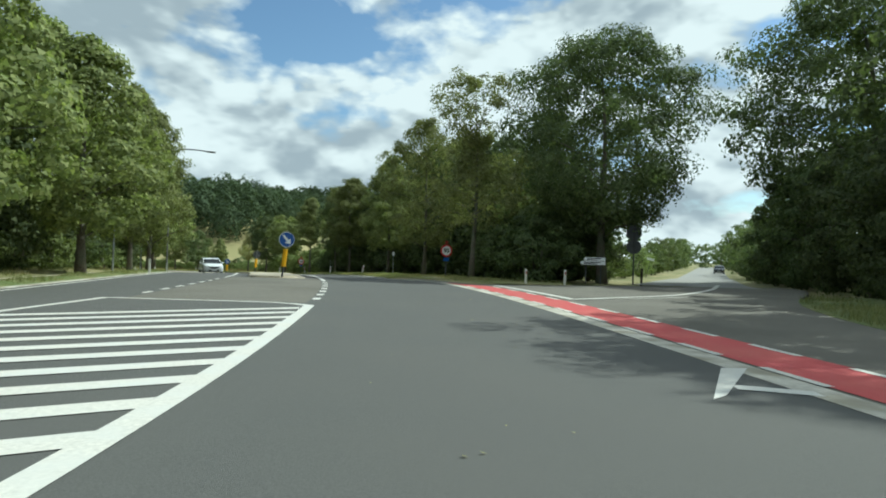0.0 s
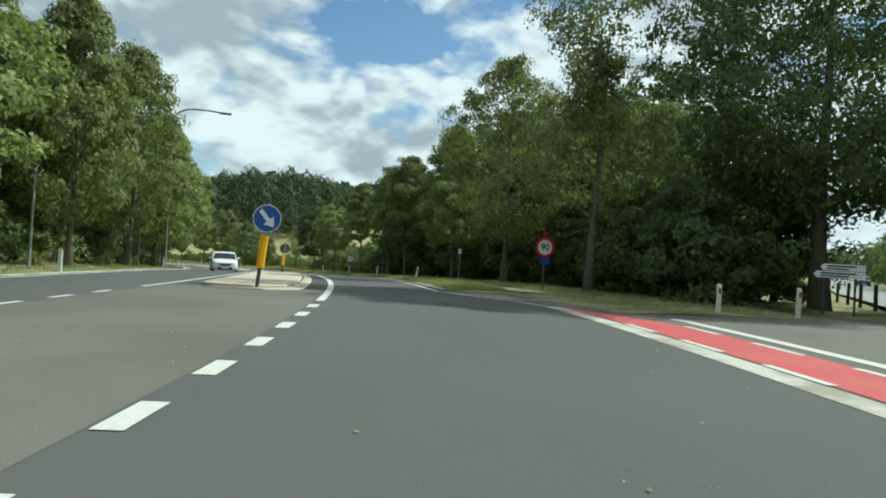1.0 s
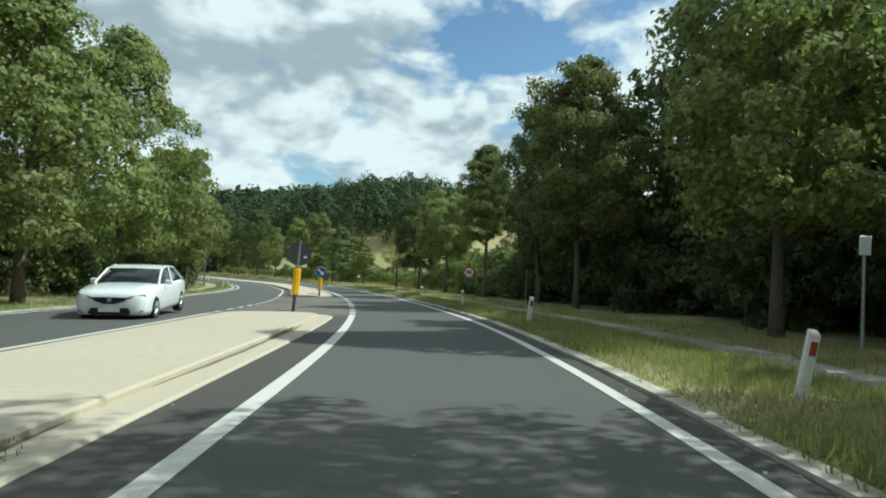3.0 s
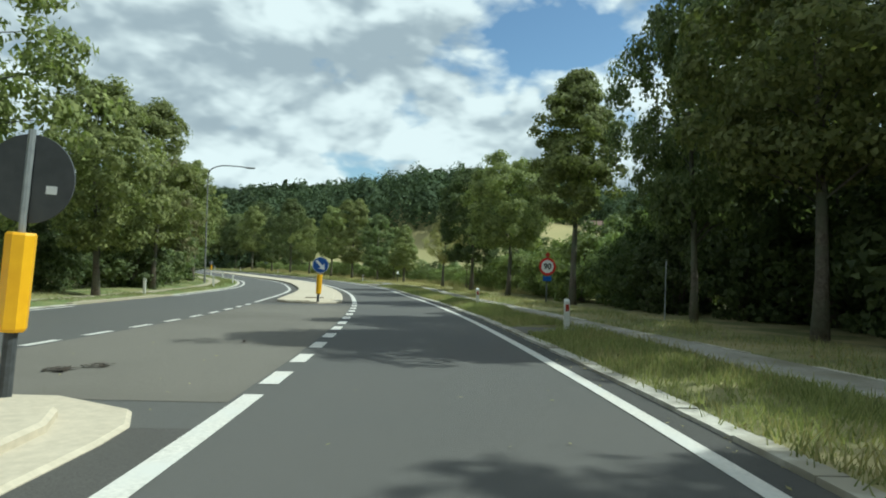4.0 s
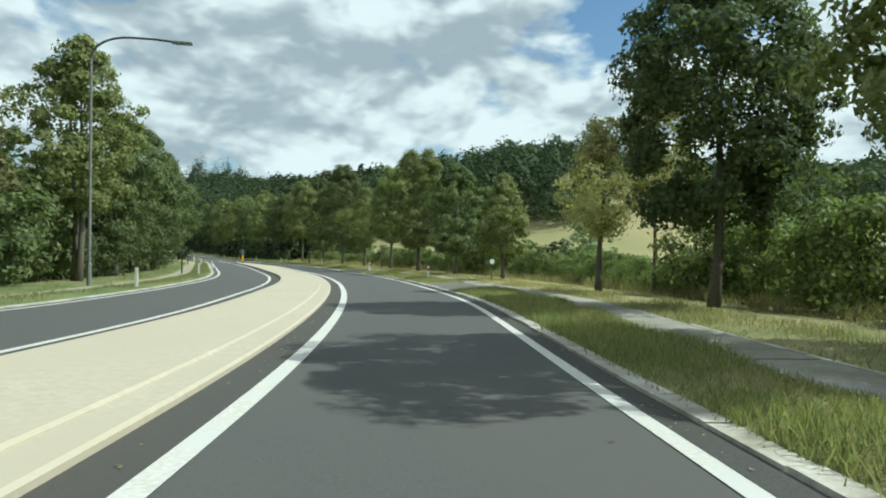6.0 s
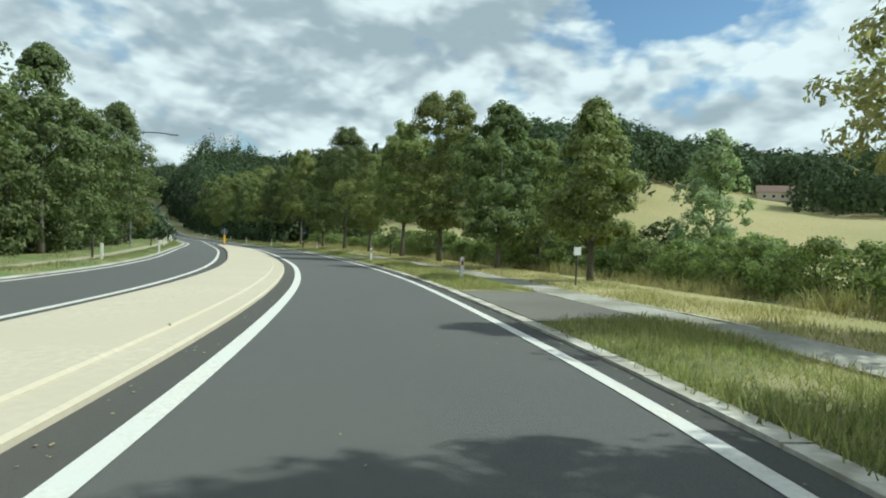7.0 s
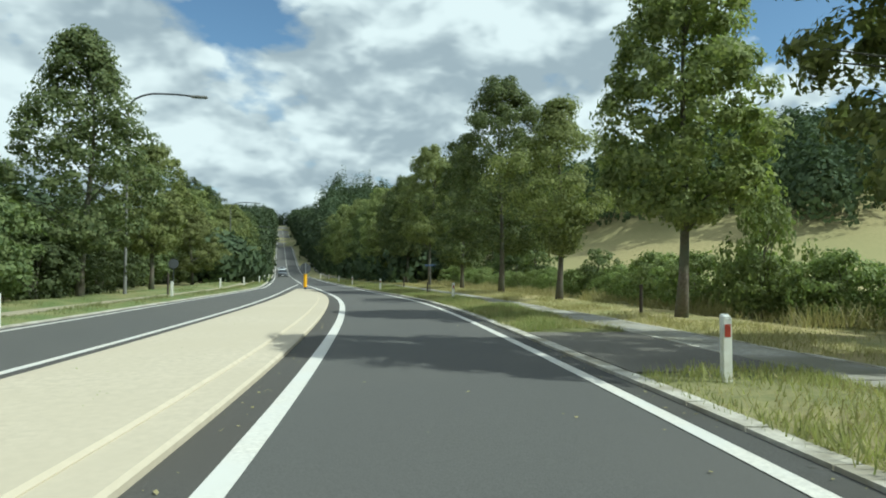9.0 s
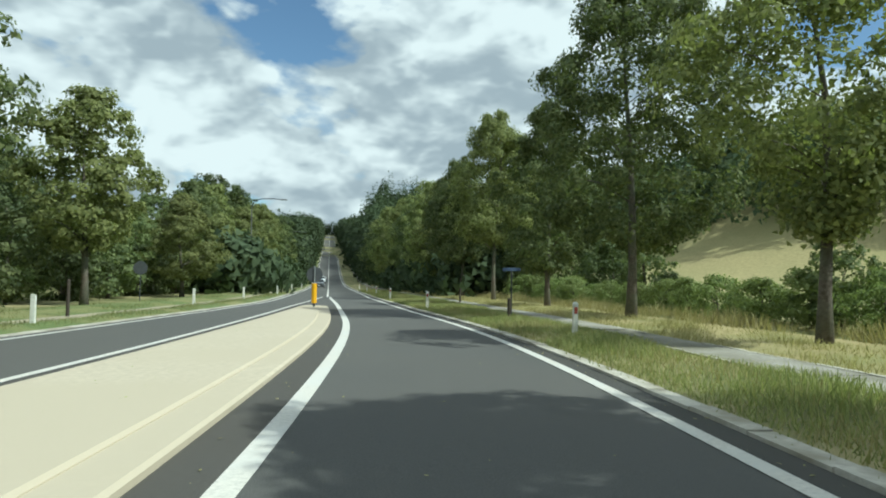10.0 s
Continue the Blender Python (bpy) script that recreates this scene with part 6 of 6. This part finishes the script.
def car(name, label, paint):
    """A saloon facing -y, 4.6 m long; body lofted from cross-sections."""
    top = tagged(new(name), label, "car")
    L2, W2 = 2.3, 0.9
    # y, half width at sill, half width at belt, sill height, belt height
    sec = [(-2.30, 0.62, 0.64, 0.30, 0.68), (-2.22, 0.78, 0.80, 0.22, 0.77), (-2.0, 0.86, 0.86, 0.19, 0.85), (-1.5, 0.89, 0.88, 0.19, 0.93), (-0.95, 0.89, 0.89, 0.20, 0.96), (0.0, 0.90, 0.90, 0.20, 0.97),
           (1.0, 0.90, 0.90, 0.20, 0.99), (1.6, 0.89, 0.88, 0.20, 1.00), (2.05, 0.85, 0.84, 0.24, 1.00), (2.24, 0.76, 0.78, 0.30, 0.92), (2.30, 0.66, 0.68, 0.40, 0.80)]
    bm = bmesh.new()
    rings = []
    for y, ws, wb, zs, zb in sec:
        ring = [(-wb * 0.55, zb + 0.025), (-wb * 0.9, zb), (-wb, zb - 0.07), (-wb - 0.01, (zb + zs) / 2), (-ws, zs + 0.12), (-ws * 0.94, zs), (0, zs - 0.01)]
        ring = ring + [(-x, z) for x, z in ring[-2::-1]] + [(0, zb + 0.035)]
        rings.append([bm.verts.new((x, y, z)) for x, z in ring])
    m = len(rings[0])
    for a, b in zip(rings, rings[1:]):
        for k in range(m):
            bm.faces.new((a[k], a[(k + 1) % m], b[(k + 1) % m], b[k]))
    bm.faces.new(rings[0][::-1]), bm.faces.new(rings[-1])
    bmesh.ops.recalc_face_normals(bm, faces=bm.faces[:])
    part("body", bm, paint, top, smooth_shade=True)
    cab = [(-0.98, 0.80, 0.955), (-0.35, 0.70, 1.33), (-0.05, 0.665, 1.41), (0.55, 0.66, 1.43), (1.05, 0.655, 1.38), (1.55, 0.66, 1.20), (1.98, 0.74, 1.005)]
    bm = bmesh.new()
    low, high = [], []
    for y, w, z in cab:
        base = 0.93
        high.append((bm.verts.new((-w, y, z)), bm.verts.new((-w * 0.55, y, z + 0.02)), bm.verts.new((w * 0.55, y, z + 0.02)), bm.verts.new((w, y, z))))
        low.append((bm.verts.new((-0.84, y, base)), bm.verts.new((0.84, y, base))))
    for i in range(len(cab) - 1):
        a, b = high[i], high[i + 1]
        for k in range(3):
            bm.faces.new((a[k], a[k + 1], b[k + 1], b[k]))
        bm.faces.new((low[i][0], a[0], b[0], low[i + 1][0]))
        bm.faces.new((a[3], low[i][1], low[i + 1][1], b[3]))
    bm.faces.new((low[0][0], low[0][1], high[0][3], high[0][2], high[0][1], high[0][0]))
    bm.faces.new((low[-1][1], low[-1][0], high[-1][0], high[-1][1], high[-1][2], high[-1][3]))
    bmesh.ops.recalc_face_normals(bm, faces=bm.faces[:])
    part("glasshouse", bm, CAR_GLASS, top, "dark tinted windows", True)
    bm = bmesh.new()
    grid = []
    for y, w, z in cab[1:5]:
        grid.append([bm.verts.new((x * w * 1.02, y + (0.02 if y < 0 else 0), z + 0.022 + 0.012 * (1 - abs(x)))) for x in (-1, -0.55, 0, 0.55, 1)])
    for a, b in zip(grid, grid[1:]):
        for k in range(4):
            bm.faces.new((a[k], a[k + 1], b[k + 1], b[k]))
    part("roof", bm, paint, top, smooth_shade=True)
    for x in (-1, 1):
        bm = bmesh.new()
        tube(bm, [(x * 0.82, -1.0, 0.95), (x * 0.715, -0.35, 1.33), (x * 0.68, 0.2, 1.42), (x * 0.67, 1.05, 1.385), (x * 0.75, 1.95, 1.01)], [0.035] * 5, 6)
        tube(bm, [(x * 0.845, 0.35, 0.95), (x * 0.685, 0.42, 1.42)], [0.03, 0.03], 6)
        part("pillar", bm, paint, top)
        bm = bmesh.new()
        box(bm, x * 0.98, -0.55, 1.0, 0.20, 0.12, 0.14, 0.03)
        part("mirror", bm, paint, top)
        bm = bmesh.new()
        panel(bm, [(x * a, z) for a, z in ((0.42, 0.63), (0.47, 0.70), (0.80, 0.755), (0.83, 0.70), (0.64, 0.625))])
        part("headlight", bm, LAMP_GLASS, top)
        bm = bmesh.new()
        panel(bm, [(x * a, z) for a, z in ((0.56, 0.44), (0.75, 0.47), (0.78, 0.30), (0.60, 0.26))])
        pocket = part("bumper_pocket", bm, TRIM, top, "black air pocket in the bumper")
        bm = bmesh.new()
        tube(bm, [(x * 0.57, -2.335, 0.30), (x * 0.68, -2.29, 0.275), (x * 0.77, -2.245, 0.31)], [0.014] * 3, 6)
        part("chrome_strip", bm, RIM, pocket)
        bm = bmesh.new()
        box(bm, x * 0.66, 2.2, 0.82, 0.36, 0.16, 0.12, 0.03)
        part("rear_light", bm, REFLECTOR, top)
        for y in (-1.42, 1.36):
            w = new("wheel")
            w.parent = top
            w.location = (x * 0.80, y, 0.325)
            bm = bmesh.new()
            tube(bm, [(-0.105, 0, 0), (-0.09, 0, 0), (0.09, 0, 0), (0.105, 0, 0)], [0.29, 0.325, 0.325, 0.29], 20)
            part("tyre", bm, TYRE, w)
            bm = bmesh.new()
            for k in range(5):
                a = 2 * math.pi * k / 5
                tube(bm, [(x * 0.108, 0.03 * math.cos(a), 0.03 * math.sin(a)), (x * 0.108, 0.2 * math.cos(a), 0.2 * math.sin(a))], [0.03, 0.02], 5)
            tube(bm, [(x * 0.100, 0, 0), (x * 0.107, 0, 0)], [0.21, 0.205], 18)
            part("rim", bm, RIM, w)
    bm = bmesh.new()
    panel(bm, [(-0.46, 0.67), (0.46, 0.67), (0.34, 0.57), (0.14, 0.50), (-0.14, 0.50), (-0.34, 0.57)], 0.012)
    grille = part("grille", bm, TRIM, top, "black tapering upper grille")
    bm = bmesh.new()
    for x in (-1, 1):
        tube(bm, [(x * 0.13, -2.345, 0.495), (x * 0.34, -2.345, 0.562), (x * 0.47, -2.33, 0.625)], [0.012] * 3, 6)
    part("chrome_strip", bm, RIM, grille)
    bm = bmesh.new()
    panel(bm, [(-0.44, 0.40), (0.44, 0.40), (0.50, 0.28), (0.43, 0.225), (-0.43, 0.225), (-0.50, 0.28)], 0.01)
    part("lower_grille", bm, TRIM, top, "black lower air intake")
    bm = bmesh.new()
    box(bm, 0, -2.335, 0.35, 0.5, 0.012, 0.10, 0.003)
    part("number_plate", bm, WHITE_SIGN, top)
    bm = bmesh.new()
    box(bm, 0, -2.335, 0.62, 0.09, 0.02, 0.13, 0.02)
    part("badge", bm, RIM, top)
    return top


WHITE_CAR = car("saloon_car", "white saloon car with a black grille in the oncoming lane", CAR_WHITE)
s, d = 64.2, -7.75
p = at(s, d, 0.0)
WHITE_CAR.matrix_basis = pose(p.x, p.y, p.z, 0, 0, heading(s) + 4)
dark = car("saloon_car", "dark grey saloon car coming down the hill", CAR_GREY)
for i, (s, d) in enumerate(((262.0, -4.6),)):
    p = at(s, d)
    dark.matrix_basis = pose(p.x, p.y, p.z, math.degrees(math.atan(-np.interp(s, S, GRADE))) * 0, 0, heading(s))
p = at(300.0, -4.6)
far_white = copy_thing(WHITE_CAR, pose(p.x, p.y, p.z, 0, 0, heading(300)))
far_white["label"] = "white car following down the hill"
black = car("saloon_car", "black car parked beside the side road", CAR_BLACK)
p = side_point(84, 2.0, 0.015)
black.matrix_basis = pose(p.x, p.y, p.z, 0, 0, 156 - 180)

# ---------------------------------------------------------------- the farm on the ridge
def farmhouse():
    top = tagged(new("farmhouse"), "low pale farmhouse with a red tiled roof on the ridge", "house")
    bm = bmesh.new()
    box(bm, 0, 0, 1.7, 17, 7, 3.4)
    part("wall", bm, PLASTER, top)
    bm = bmesh.new()
    v = [bm.verts.new(q) for q in ((-8.8, -3.9, 3.3), (8.8, -3.9, 3.3), (8.8, 3.9, 3.3), (-8.8, 3.9, 3.3), (-8.8, 0, 6.0), (8.8, 0, 6.0))]
    for f in ((0, 1, 5, 4), (2, 3, 4, 5), (0, 4, 3), (1, 2, 5), (3, 2, 1, 0)):
        bm.faces.new([v[k] for k in f])
    part("roof", bm, ROOF_TILE, top)
    for x in (-6, -3, 0, 3, 6):
        w = new("window")
        w.parent = top
        w.location = (x, -3.52, 1.8)
        bm = bmesh.new()
        box(bm, 0, 0, 0, 1.2, 0.06, 1.3)
        part("frame", bm, WHITE_SIGN, w)
        bm = bmesh.new()
        box(bm, 0, -0.035, 0, 1.0, 0.02, 1.1)
        part("pane", bm, CAR_GLASS, w)
    return top


house = farmhouse()
house.matrix_basis = pose(-47, 290, ground_at(-47, 290) - 0.1, 0, 0, 8) @ Matrix.Diagonal((0.75, 0.75, 0.75, 1))
